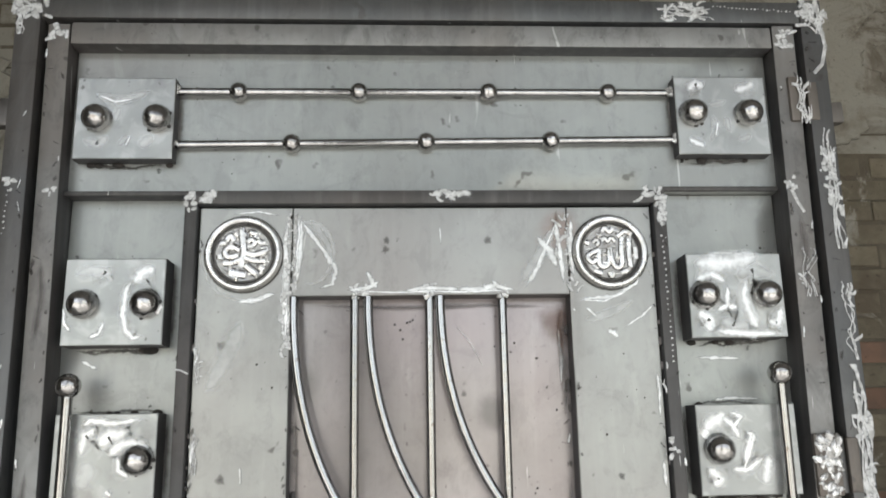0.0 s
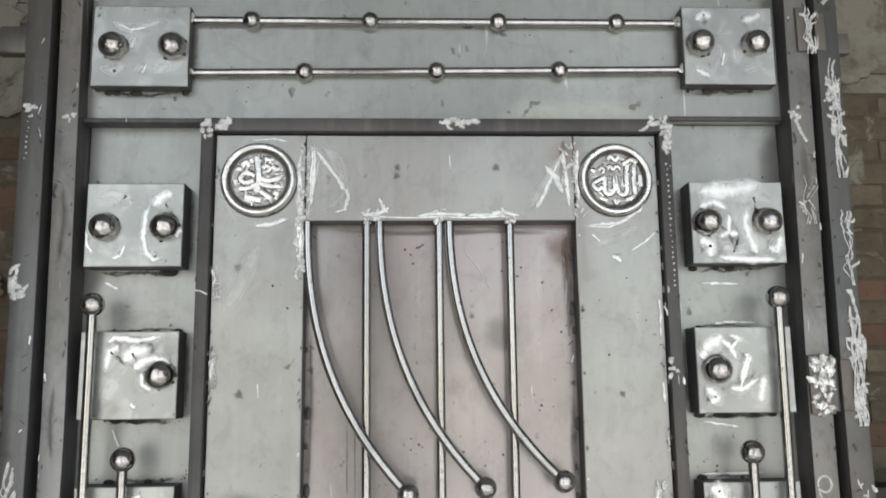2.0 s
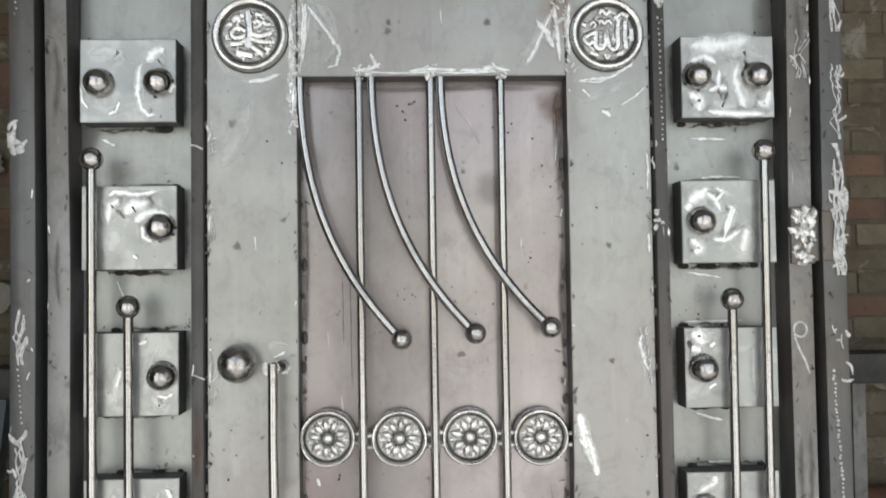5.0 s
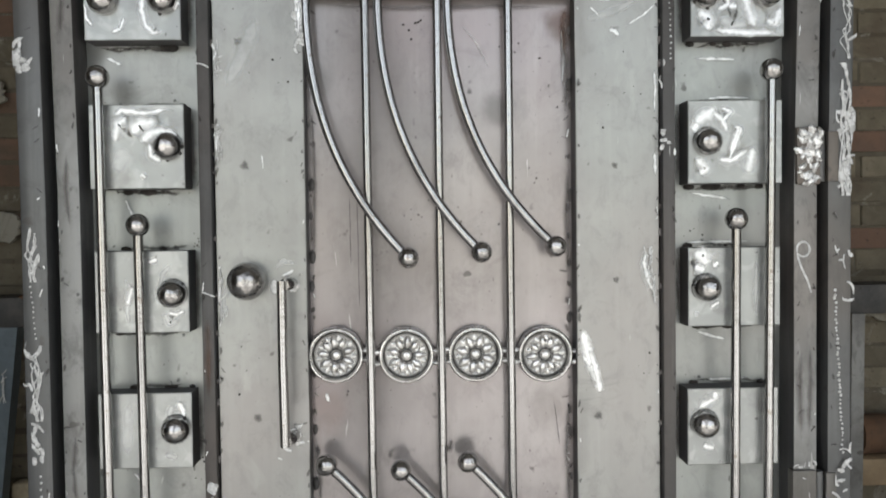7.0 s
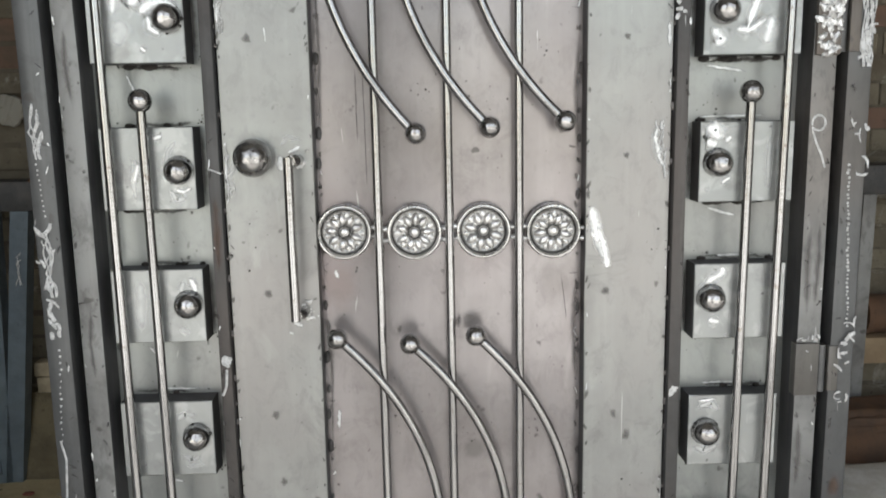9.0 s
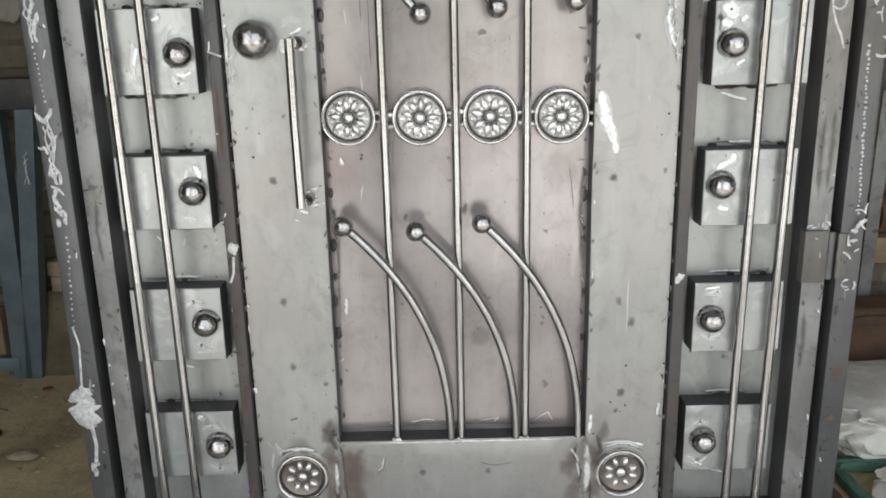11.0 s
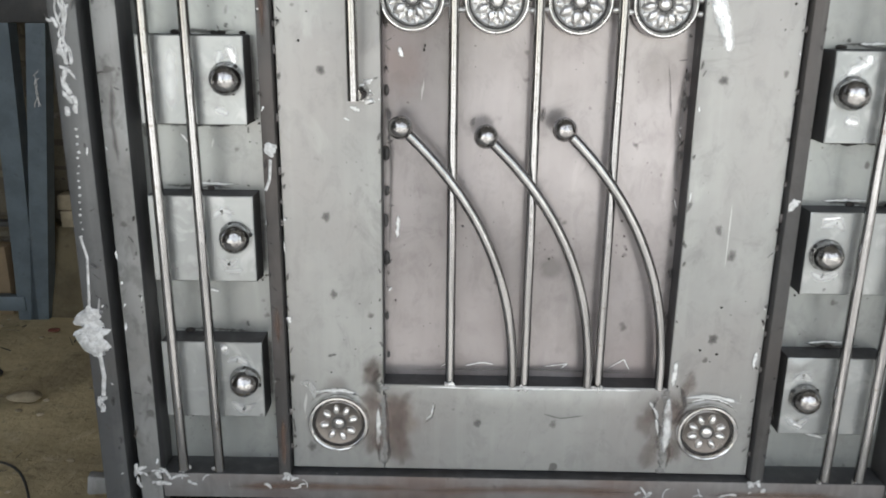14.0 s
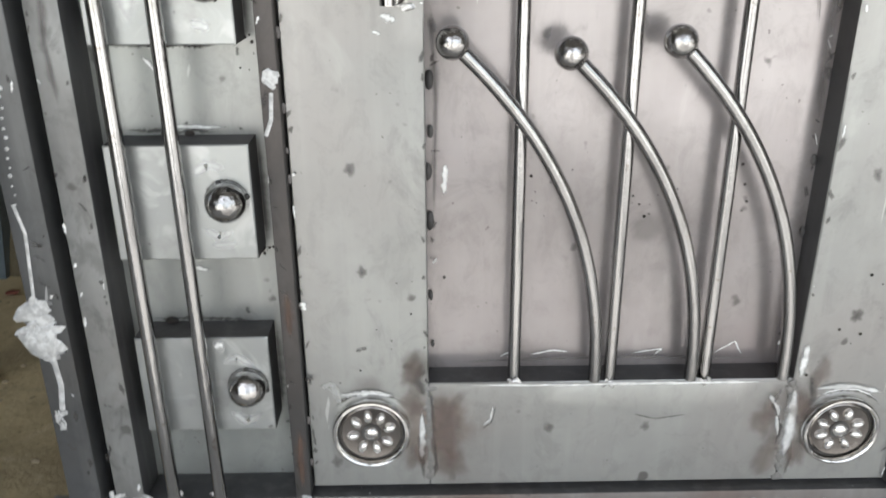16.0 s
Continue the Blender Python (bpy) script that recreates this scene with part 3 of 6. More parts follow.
top_rail = part("top_rail", box(-0.5262, 0.5262, FRONT + 0.0008, 0.0455, 1.915, 1.950, 0.0025), TUBE, leaf, sides=SIDE_DARK)
mid_rail = part("lock_rail", box(-0.5148, 0.5148, FRONT + 0.0008, 0.046, 0.321, 0.3605, 0.0025), RAIL, leaf, sides=SIDE_DARK)
part("bottom_rail", box(-0.5148, 0.5148, FRONT + 0.0008, 0.046, 0.207, 0.238, 0.0025), TUBE, leaf, sides=SIDE_DARK)
part("cross_bar", box(-0.5225, -0.3475, 0.006, 0.0345, 1.6880, 1.6945, 0.001), BAR, leaf, sides=SIDE_DARK)
part("cross_bar", box(0.3405, 0.5225, 0.014, 0.0345, 1.6960, 1.7025, 0.001), BAR, leaf, sides=SIDE_DARK)
bar_l = part("inner_bar", box(-0.347, -0.330, -0.012, 0.0345, 0.361, 1.6695, 0.0015), BAR, leaf, sides=SIDE_DARK)
bar_r = part("inner_bar", box(0.322, 0.340, -0.012, 0.0345, 0.361, 1.6695, 0.0015), BAR, leaf, sides=SIDE_DARK)
bar_t = part("inner_bar", box(-0.347, 0.340, -0.0122, 0.0345, 1.670, 1.6895, 0.0015), BAR, leaf, sides=SIDE_DARK)

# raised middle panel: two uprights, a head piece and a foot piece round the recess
strip_l = part("panel_strip", wavy_plate(-0.3275, -0.1975, 0.367, 1.667, 0.0, 0.0345, 0.0009, 0.03, 1.7), PANEL, leaf, sides=SIDE_DARK)
strip_r = part("panel_strip", wavy_plate(0.1965, 0.3195, 0.366, 1.667, 0.0, 0.0345, 0.0009, 0.03, 4.1), PANEL, leaf, sides=SIDE_DARK)
panel_head = part("panel_head", wavy_plate(-0.1968, 0.1958, 1.539, 1.667, 0.0006, 0.0345, 0.0009, 0.03, 6.3), PANEL, leaf, sides=SIDE_DARK)
panel_foot = part("panel_foot", wavy_plate(-0.1968, 0.1958, 0.3665, 0.499, 0.0006, 0.0345, 0.0009, 0.03, 8.9), PANEL, leaf, sides=SIDE_DARK)

BLOCKS = [
    (-0.512, -0.3715, 1.7395, 1.864, (-0.480, -0.394), 1.799), (0.370, 0.5095, 1.747, 1.870, (0.395, 0.479), 1.810),
    (-0.506, -0.3695, 1.4725, 1.593, (-0.478, -0.394), 1.5285), (0.3655, 0.504, 1.474, 1.595, (0.388, 0.477), 1.5345),
    (-0.503, -0.3685, 1.261, 1.3815, (-0.391,), 1.321), (0.361, 0.501, 1.260, 1.3815, (0.389,), 1.321),
    (-0.500, -0.3665, 1.054, 1.172, (-0.389,), 1.110), (0.361, 0.498, 1.050, 1.166, (0.387,), 1.107),
    (-0.4995, -0.366, 0.857, 0.9665, (-0.388,), 0.914), (0.359, 0.495, 0.844, 0.958, (0.384,), 0.906),
    (-0.501, -0.3645, 0.6485, 0.765, (-0.389,), 0.710), (0.357, 0.492, 0.643, 0.755, (0.383,), 0.698),
    (-0.501, -0.3635, 0.448, 0.5605, (-0.388,), 0.504), (0.3545, 0.490, 0.436, 0.551, (0.383,), 0.492),
]
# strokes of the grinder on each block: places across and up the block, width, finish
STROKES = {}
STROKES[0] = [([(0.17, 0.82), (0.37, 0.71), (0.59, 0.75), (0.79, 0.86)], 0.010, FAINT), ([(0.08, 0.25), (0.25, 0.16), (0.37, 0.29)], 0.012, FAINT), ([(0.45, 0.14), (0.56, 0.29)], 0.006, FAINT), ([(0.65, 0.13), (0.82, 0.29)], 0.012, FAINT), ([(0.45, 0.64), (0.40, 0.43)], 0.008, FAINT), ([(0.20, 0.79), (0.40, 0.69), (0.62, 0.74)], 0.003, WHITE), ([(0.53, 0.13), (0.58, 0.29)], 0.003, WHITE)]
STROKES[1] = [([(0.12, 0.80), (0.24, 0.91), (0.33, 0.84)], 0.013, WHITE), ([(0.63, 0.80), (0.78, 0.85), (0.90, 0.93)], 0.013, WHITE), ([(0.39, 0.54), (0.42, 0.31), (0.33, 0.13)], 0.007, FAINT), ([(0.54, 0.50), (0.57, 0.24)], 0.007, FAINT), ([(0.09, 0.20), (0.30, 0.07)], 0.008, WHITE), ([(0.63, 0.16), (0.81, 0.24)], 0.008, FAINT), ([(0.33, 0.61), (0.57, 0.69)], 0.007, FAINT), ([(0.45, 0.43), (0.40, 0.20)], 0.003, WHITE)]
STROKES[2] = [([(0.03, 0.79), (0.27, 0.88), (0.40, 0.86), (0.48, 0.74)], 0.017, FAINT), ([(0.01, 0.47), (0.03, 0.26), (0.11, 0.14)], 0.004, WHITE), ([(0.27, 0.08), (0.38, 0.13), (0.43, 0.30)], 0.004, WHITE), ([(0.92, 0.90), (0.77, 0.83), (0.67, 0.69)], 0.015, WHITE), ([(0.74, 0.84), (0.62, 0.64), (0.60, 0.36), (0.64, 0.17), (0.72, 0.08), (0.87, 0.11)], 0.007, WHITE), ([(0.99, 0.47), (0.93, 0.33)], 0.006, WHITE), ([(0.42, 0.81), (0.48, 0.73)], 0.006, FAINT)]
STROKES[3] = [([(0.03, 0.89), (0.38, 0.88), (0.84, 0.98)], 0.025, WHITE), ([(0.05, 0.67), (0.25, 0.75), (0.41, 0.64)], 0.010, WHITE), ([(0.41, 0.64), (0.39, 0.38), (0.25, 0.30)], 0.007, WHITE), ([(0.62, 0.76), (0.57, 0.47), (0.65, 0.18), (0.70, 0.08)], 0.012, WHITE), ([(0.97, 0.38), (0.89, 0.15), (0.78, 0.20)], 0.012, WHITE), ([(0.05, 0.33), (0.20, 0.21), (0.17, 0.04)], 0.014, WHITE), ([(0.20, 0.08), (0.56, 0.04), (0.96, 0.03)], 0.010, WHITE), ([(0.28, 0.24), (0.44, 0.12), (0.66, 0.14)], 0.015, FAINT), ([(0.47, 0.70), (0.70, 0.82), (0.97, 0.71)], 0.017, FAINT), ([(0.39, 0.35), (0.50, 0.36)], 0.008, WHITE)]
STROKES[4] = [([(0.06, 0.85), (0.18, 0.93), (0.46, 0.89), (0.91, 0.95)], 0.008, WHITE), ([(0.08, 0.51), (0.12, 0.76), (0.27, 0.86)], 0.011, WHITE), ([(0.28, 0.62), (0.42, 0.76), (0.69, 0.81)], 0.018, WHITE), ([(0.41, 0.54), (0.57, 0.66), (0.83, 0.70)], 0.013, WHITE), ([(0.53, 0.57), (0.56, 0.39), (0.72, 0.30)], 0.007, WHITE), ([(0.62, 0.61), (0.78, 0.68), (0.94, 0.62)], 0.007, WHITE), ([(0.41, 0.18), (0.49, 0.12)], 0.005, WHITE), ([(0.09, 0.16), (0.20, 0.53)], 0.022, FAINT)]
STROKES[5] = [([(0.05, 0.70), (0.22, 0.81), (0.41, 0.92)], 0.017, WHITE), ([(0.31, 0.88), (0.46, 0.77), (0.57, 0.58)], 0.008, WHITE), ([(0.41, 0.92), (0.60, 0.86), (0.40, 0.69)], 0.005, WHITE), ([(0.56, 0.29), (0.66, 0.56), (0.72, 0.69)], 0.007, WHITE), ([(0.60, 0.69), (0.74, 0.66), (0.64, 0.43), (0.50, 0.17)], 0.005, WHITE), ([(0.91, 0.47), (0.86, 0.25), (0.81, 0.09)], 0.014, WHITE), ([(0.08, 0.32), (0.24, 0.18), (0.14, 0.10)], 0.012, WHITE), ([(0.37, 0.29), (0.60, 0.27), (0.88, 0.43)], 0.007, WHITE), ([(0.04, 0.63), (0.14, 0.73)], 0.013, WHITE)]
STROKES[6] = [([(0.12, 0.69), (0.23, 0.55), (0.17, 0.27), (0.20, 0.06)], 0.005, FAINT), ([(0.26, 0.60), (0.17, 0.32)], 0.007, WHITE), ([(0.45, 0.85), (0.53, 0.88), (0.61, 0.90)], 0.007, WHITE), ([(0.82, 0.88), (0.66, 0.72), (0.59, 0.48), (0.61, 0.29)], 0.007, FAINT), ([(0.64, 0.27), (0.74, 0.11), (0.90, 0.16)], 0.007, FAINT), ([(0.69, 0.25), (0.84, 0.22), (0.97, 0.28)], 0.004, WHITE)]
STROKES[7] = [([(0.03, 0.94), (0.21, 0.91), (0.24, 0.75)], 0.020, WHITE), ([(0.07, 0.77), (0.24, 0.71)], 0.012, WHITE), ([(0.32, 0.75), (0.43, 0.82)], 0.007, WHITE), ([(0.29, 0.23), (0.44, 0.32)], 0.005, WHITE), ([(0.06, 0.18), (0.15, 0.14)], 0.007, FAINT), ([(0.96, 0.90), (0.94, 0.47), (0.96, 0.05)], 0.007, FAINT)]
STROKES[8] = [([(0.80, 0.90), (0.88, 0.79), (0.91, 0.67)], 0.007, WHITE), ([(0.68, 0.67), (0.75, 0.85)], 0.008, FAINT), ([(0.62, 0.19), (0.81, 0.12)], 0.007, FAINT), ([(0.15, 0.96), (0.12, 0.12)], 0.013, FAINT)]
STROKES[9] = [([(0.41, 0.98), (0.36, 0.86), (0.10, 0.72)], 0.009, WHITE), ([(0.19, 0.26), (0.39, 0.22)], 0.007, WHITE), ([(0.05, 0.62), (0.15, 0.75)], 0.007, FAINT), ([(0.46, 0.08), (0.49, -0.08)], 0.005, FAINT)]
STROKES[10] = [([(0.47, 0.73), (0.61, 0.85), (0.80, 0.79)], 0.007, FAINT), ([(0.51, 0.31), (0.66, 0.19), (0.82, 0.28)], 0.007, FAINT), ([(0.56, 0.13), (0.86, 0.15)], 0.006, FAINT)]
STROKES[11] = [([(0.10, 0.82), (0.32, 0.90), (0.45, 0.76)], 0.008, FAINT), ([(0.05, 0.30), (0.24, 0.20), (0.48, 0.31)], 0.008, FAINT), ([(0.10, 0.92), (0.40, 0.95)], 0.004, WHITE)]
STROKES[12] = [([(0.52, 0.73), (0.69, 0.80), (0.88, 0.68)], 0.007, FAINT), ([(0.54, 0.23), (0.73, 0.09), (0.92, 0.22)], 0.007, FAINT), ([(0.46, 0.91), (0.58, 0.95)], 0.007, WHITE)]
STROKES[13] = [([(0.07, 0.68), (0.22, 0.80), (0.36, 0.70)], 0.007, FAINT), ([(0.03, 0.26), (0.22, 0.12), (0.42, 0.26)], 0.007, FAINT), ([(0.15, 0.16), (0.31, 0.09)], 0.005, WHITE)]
for index, (x0, x1, z0, z1, studs, zs) in enumerate(BLOCKS):
    behind, back = (TOP_Y, sheet_t) if index < 2 else (SHEET_Y, sheet_l if x0 < 0 else sheet_r)
    b = part("block", wavy_plate(x0, x1, z0, z1, BLOCK_Y, 0.0345, 0.0006, 0.02, x0 * 9 + z0), GROUND, leaf, "raised square block with grinder swirls", sides=SIDE_DARK)
    wide = x1 - x0 if index < 4 else 0.106
    from_x = x1 - wide if x0 < 0 else x0
    strokes = [([(from_x + u * wide, z0 + v * (z1 - z0)) for u, v in pts], 1.8 * w, mat) for pts, w, mat in STROKES[index]]
    for x in studs:
        part("stud", ball((x, -0.012, zs), 0.020, u=24, v=14), BALL, b, "round polished steel stud")
        tack = bmesh.new()
        for _ in range(3):
            t = rng.uniform(0, 2 * math.pi)
            add_ball(tack, (x + 0.0195 * math.cos(t), -0.006, zs + 0.0195 * math.sin(t)), 0.0026 * rng.uniform(0.7, 1.3), 8, 6)
        part("weld", tack, DARK, b)
        soot = bmesh.new()
        smear(soot, arc(x, zs, 0.021, rng.uniform(-60, 0), rng.uniform(200, 290)), 0.005, BLOCK_Y - 0.0012)
        part("scorch_mark", soot, SOOT, b)
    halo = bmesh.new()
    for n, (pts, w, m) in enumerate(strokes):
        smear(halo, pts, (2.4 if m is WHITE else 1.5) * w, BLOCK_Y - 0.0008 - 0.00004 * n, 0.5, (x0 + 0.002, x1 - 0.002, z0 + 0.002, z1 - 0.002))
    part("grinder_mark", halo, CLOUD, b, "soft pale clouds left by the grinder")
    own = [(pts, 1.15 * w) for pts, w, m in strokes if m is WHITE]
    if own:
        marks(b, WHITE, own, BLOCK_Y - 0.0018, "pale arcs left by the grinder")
    w = bmesh.new()
    for _ in range(rng.randint(5, 8)):
        x = rng.uniform(x0 + 0.008, x1 - 0.008)
        low = rng.random() < 0.55
        add_ball(w, (x, behind - 0.003, z0 - 0.003 if low else z1 + 0.002), (0.0062 if low else 0.0042) * rng.uniform(0.6, 1.4), 8, 5, (1.3, 0.6, 0.8))
    part("weld", w, SCORCH, b, "dark tack welds")
    soot = bmesh.new()
    for z, d in ((z1 + 0.003, 1), (z0 - 0.004, -1), (z0 - 0.003, -1)):
        xa = x0 + rng.uniform(-0.008, 0.03)
        xb = x1 + rng.uniform(-0.03, 0.008)
        smear(soot, [(xa + (xb - xa) * i / 7, z + d * rng.uniform(-0.002, 0.004)) for i in range(8)], rng.uniform(0.006, 0.012), behind - 0.0022, 0.6)
    for _ in range(3):
        x, z = rng.uniform(x0, x1), rng.choice((z0 - 0.006, z1 + 0.008))
        smear(soot, [(x, z), (x + rng.uniform(-0.006, 0.006), z + rng.uniform(-0.012, 0.012))], rng.uniform(0.006, 0.012), behind - 0.0026)
    part("scorch_mark", soot, SOOT, back, "soot from welding")
    # soft grey strip on the sheet along the block's inner side
    if x0 < 0:
        edge = [(x1 + 0.002, z0 + (z1 - z0) * i / 5) for i in range(6)]
    else:
        edge = [(x0 - 0.002, z0 + (z1 - z0) * i / 5) for i in range(6)]
    marks(back, HAZE, [(edge, 0.016)], behind - 0.0018, "soft grey strip along the block", "smudge")

# rods across the top panel
for za, zb, xs in ((1.849, 1.850, (-0.283, -0.105, 0.090, 0.272)), (1.766, 1.775, (-0.203, -0.005, 0.181))):
    rod = part("rod", sweep([(-0.372, 0.010, za), (0.0, 0.010, (za + zb) / 2), (0.371, 0.010, zb)], 0.0058, segs=14), ROD, leaf, "bright round steel rod")
    for x in xs:
        part("ball", ball((x, 0.010, za + (zb - za) * (x + 0.37) / 0.74), 0.0142), BALL, rod, "turned steel ball")
    w = bmesh.new()
    for x, z in ((-0.370, za), (0.369, zb)):
        lumps(w, x - 0.003, x + 0.003, z - 0.005, z + 0.005, 0.004, 5, 0.005, 0.8)
    part("weld", w, WELD, rod)

# long upright rods with ball tops
for xa, xb, zt in ((-0.4835, -0.4790, 1.418), (-0.4320, -0.4285, 1.209), (0.4785, 0.4695, 1.4225), (0.4265, 0.4215, 1.2075)):
    rod = part("rod", sweep([(xb + (xa - xb) * f, -0.020, 0.372 + (zt - 0.372) * f) for f in (0, 0.25, 0.5, 0.75, 1)], 0.0070, segs=16), ROD, leaf, "long bright upright rod")
    part("ball", ball((xa, -0.020, zt), 0.0165, u=24, v=14), BALL, rod, "turned steel ball")
    part("weld", lumps(bmesh.new(), xb - 0.006, xb + 0.006, 0.366, 0.374, -0.016, 6, 0.005, 0.8), WELD, rod)

# bars in the recess
for xa, xb in ((-0.109, -0.1055), (-0.004, -0.002), (0.0995, 0.1005)):
    bar = part("recess_bar", sweep([(xb + (xa - xb) * f, 0.008, 0.492 + 1.048 * f) for f in (0, 0.25, 0.5, 0.75, 1)], 0.0067, segs=14), ROD, leaf, "bright round upright bar")
    w = lumps(bmesh.new(), xa - 0.008, xa + 0.008, 1.535, 1.545, 0.0, 6, 0.004, 0.6)
    lumps(w, xb - 0.008, xb + 0.008, 0.494, 0.501, 0.0, 6, 0.004, 0.6)
    part("weld", w, WELD, bar)


def curved(p0, p3):
    dx, dz = p3[0] - p0[0], p3[1] - p0[1]
    y = -0.006
    pts = bezier((p0[0], 0.004, p0[1]), (p0[0], 0.002, p0[1] + 0.435 * dz), (p0[0] + 0.34 * dx, y, p0[1] + 0.74 * dz), (p3[0], y - 0.004, p3[1]))
    bar = part("curved_bar", sweep(pts, 0.0069, segs=14), ROD, leaf, "bright bar bent in a sweeping curve")
    part("ball", ball((p3[0], y - 0.005, p3[1]), 0.0155, u=24, v=14), BALL, bar, "turned steel ball")


for p0, p3 in (((-0.194, 1.538), (-0.050, 1.157)), ((-0.090, 1.538), (0.056, 1.164)), ((0.011, 1.538), (0.164, 1.171)),
               ((-0.019, 0.499), (-0.172, 0.858)), ((0.085, 0.499), (-0.065, 0.848)), ((0.185, 0.498), (0.033, 0.858))):
    curved(p0, p3)

# thick bright tube along the foot
foot_tube = part("foot_tube", sweep([(-0.5148, 0.011, 0.2725), (0.0, 0.011, 0.2725), (0.5148, 0.011, 0.2725)], 0.0345, segs=48), TUBE_BRIGHT, leaf, "thick bright polished cross tube")


w = lumps(bmesh.new(), -0.5148, -0.508, 0.25, 0.30, -0.018, 16, 0.005, 0.8)
lumps(w, 0.508, 0.5148, 0.25, 0.30, -0.018, 16, 0.005, 0.8)
part("weld", w, WELD, foot_tube)


def petal_mesh(x, y, z, a, r0, r1, width, height, blunt=0.75):
    """A pressed petal from radius r0 to r1 about (x, z): round at the foot, pointed outside, with a soft ridge."""
    bm = bmesh.new()
    nu, nv = 9, 7
    rows = []
    for i in range(nu + 1):
        u = i / nu
        w = width * math.sin(math.pi * min(1.0, max(0.0, u)) ** blunt) ** 0.8
        row = []
        for j in range(nv):
            v = 2 * j / (nv - 1) - 1
            h = height * math.sin(math.pi * min(0.98, 0.06 + u * 0.92)) ** 0.6 * (1 - abs(v) ** 1.8) - 0.0006
            p, q = r0 + (r1 - r0) * u, v * w
            row.append(bm.verts.new((x + p * math.cos(a) - q * math.sin(a), y - h, z + p * math.sin(a) + q * math.cos(a))))
        rows.append(row)
    for c, d in zip(rows, rows[1:]):
        for j in range(nv - 1):
            bm.faces.new((c[j], c[j + 1], d[j + 1], d[j]))
    bmesh.ops.remove_doubles(bm, verts=bm.verts[:], dist=0.00002)
    return bm


def rosette(name, c, r, petals, y, parent, turn=0.0, label="", tips=True):
    """A pressed rosette: rolled rim, groove coloured dark as shade, dished middle, ridged petals with leaf tips
    between, and a boss.
    """
    x, z = c
    disc = part(name, lathe((x, y, z), [(r * 0.78, -0.004), (r * 0.78, 0.0030), (r * 0.73, 0.0046), (r * 0.5, 0.0030), (r * 0.2, 0.0034), (r * 0.02, 0.0036)]), EMBOSS if tips else DISH, parent, label)
    part("groove", lathe((x, y, z), [(r * 0.98, -0.006), (r * 0.98, 0.0), (r * 0.70, 0.0005)]), GROOVE_SHADE, disc)
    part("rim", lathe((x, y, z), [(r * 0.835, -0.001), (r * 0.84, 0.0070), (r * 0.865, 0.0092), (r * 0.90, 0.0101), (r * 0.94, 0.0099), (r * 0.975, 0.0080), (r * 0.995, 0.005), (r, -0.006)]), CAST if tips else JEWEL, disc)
    part("groove", lathe((x, y, z), [(r * 0.245, 0.002), (r * 0.245, 0.0046), (r * 0.10, 0.0048)], 24), GROOVE_SHADE, disc)
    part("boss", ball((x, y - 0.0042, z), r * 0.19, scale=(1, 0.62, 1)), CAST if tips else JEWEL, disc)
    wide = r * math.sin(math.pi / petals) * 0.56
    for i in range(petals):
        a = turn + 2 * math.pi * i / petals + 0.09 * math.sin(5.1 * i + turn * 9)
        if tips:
            # a slightly wider dark petal underneath paints the shadow round the edge
            part("groove", petal_mesh(x, y - 0.0038, z, a, r * 0.215, r * 0.75, wide * 1.25, 0.0012), GROOVE_SHADE, disc)
            part("petal", petal_mesh(x, y - 0.0042, z, a, r * 0.235, r * 0.735, wide, 0.0056), CAST, disc)
        else:
            pet = ball((0, 0, 0), 1.0, u=14, v=8, scale=(r * 0.175, 0.0050, r * 0.115))
            bmesh.ops.transform(pet, matrix=Matrix.Translation((x, y - 0.0036, z)) @ Matrix.Rotation(-a, 4, "Y") @ Matrix.Translation((r * 0.47, 0, 0)), verts=pet.verts[:])
            part("petal", pet, JEWEL, disc)
        if tips:
            h = a + math.pi / petals
            part("leaf_tip", petal_mesh(x, y - 0.0040, z, h, r * 0.48, r * 0.75, wide * 0.55, 0.0026, 1.2), CAST, disc)
    return disc


for i, (x, z) in enumerate(((-0.159, 1.012), (-0.055, 1.010), (0.0475, 1.010), (0.1515, 1.008))):
    d = rosette("rosette", (x, z + 0.0015), 0.0415, 9 if i != 2 else 8, 0.020, leaf, 0.3 + i * 0.5, "round pressed rosette with flower petals")
    t = bmesh.new()
    for s in (-1, 1):
        for dz in (-0.007, 0.007):
            add_ball(t, (x + s * 0.044, 0.014, z + dz + rng.uniform(-0.003, 0.003)), 0.005, 8, 6, (1.5, 1, 0.8))
    part("weld", t, WELD, d)
for i, (x, z) in enumerate(((-0.2605, 0.441), (0.255, 0.436))):
    rosette("rosette", (x, z), 0.0435, 8, -0.001, leaf, 0.2 + i * 0.2, "round pressed rosette with a dark dish and flower petals", False)


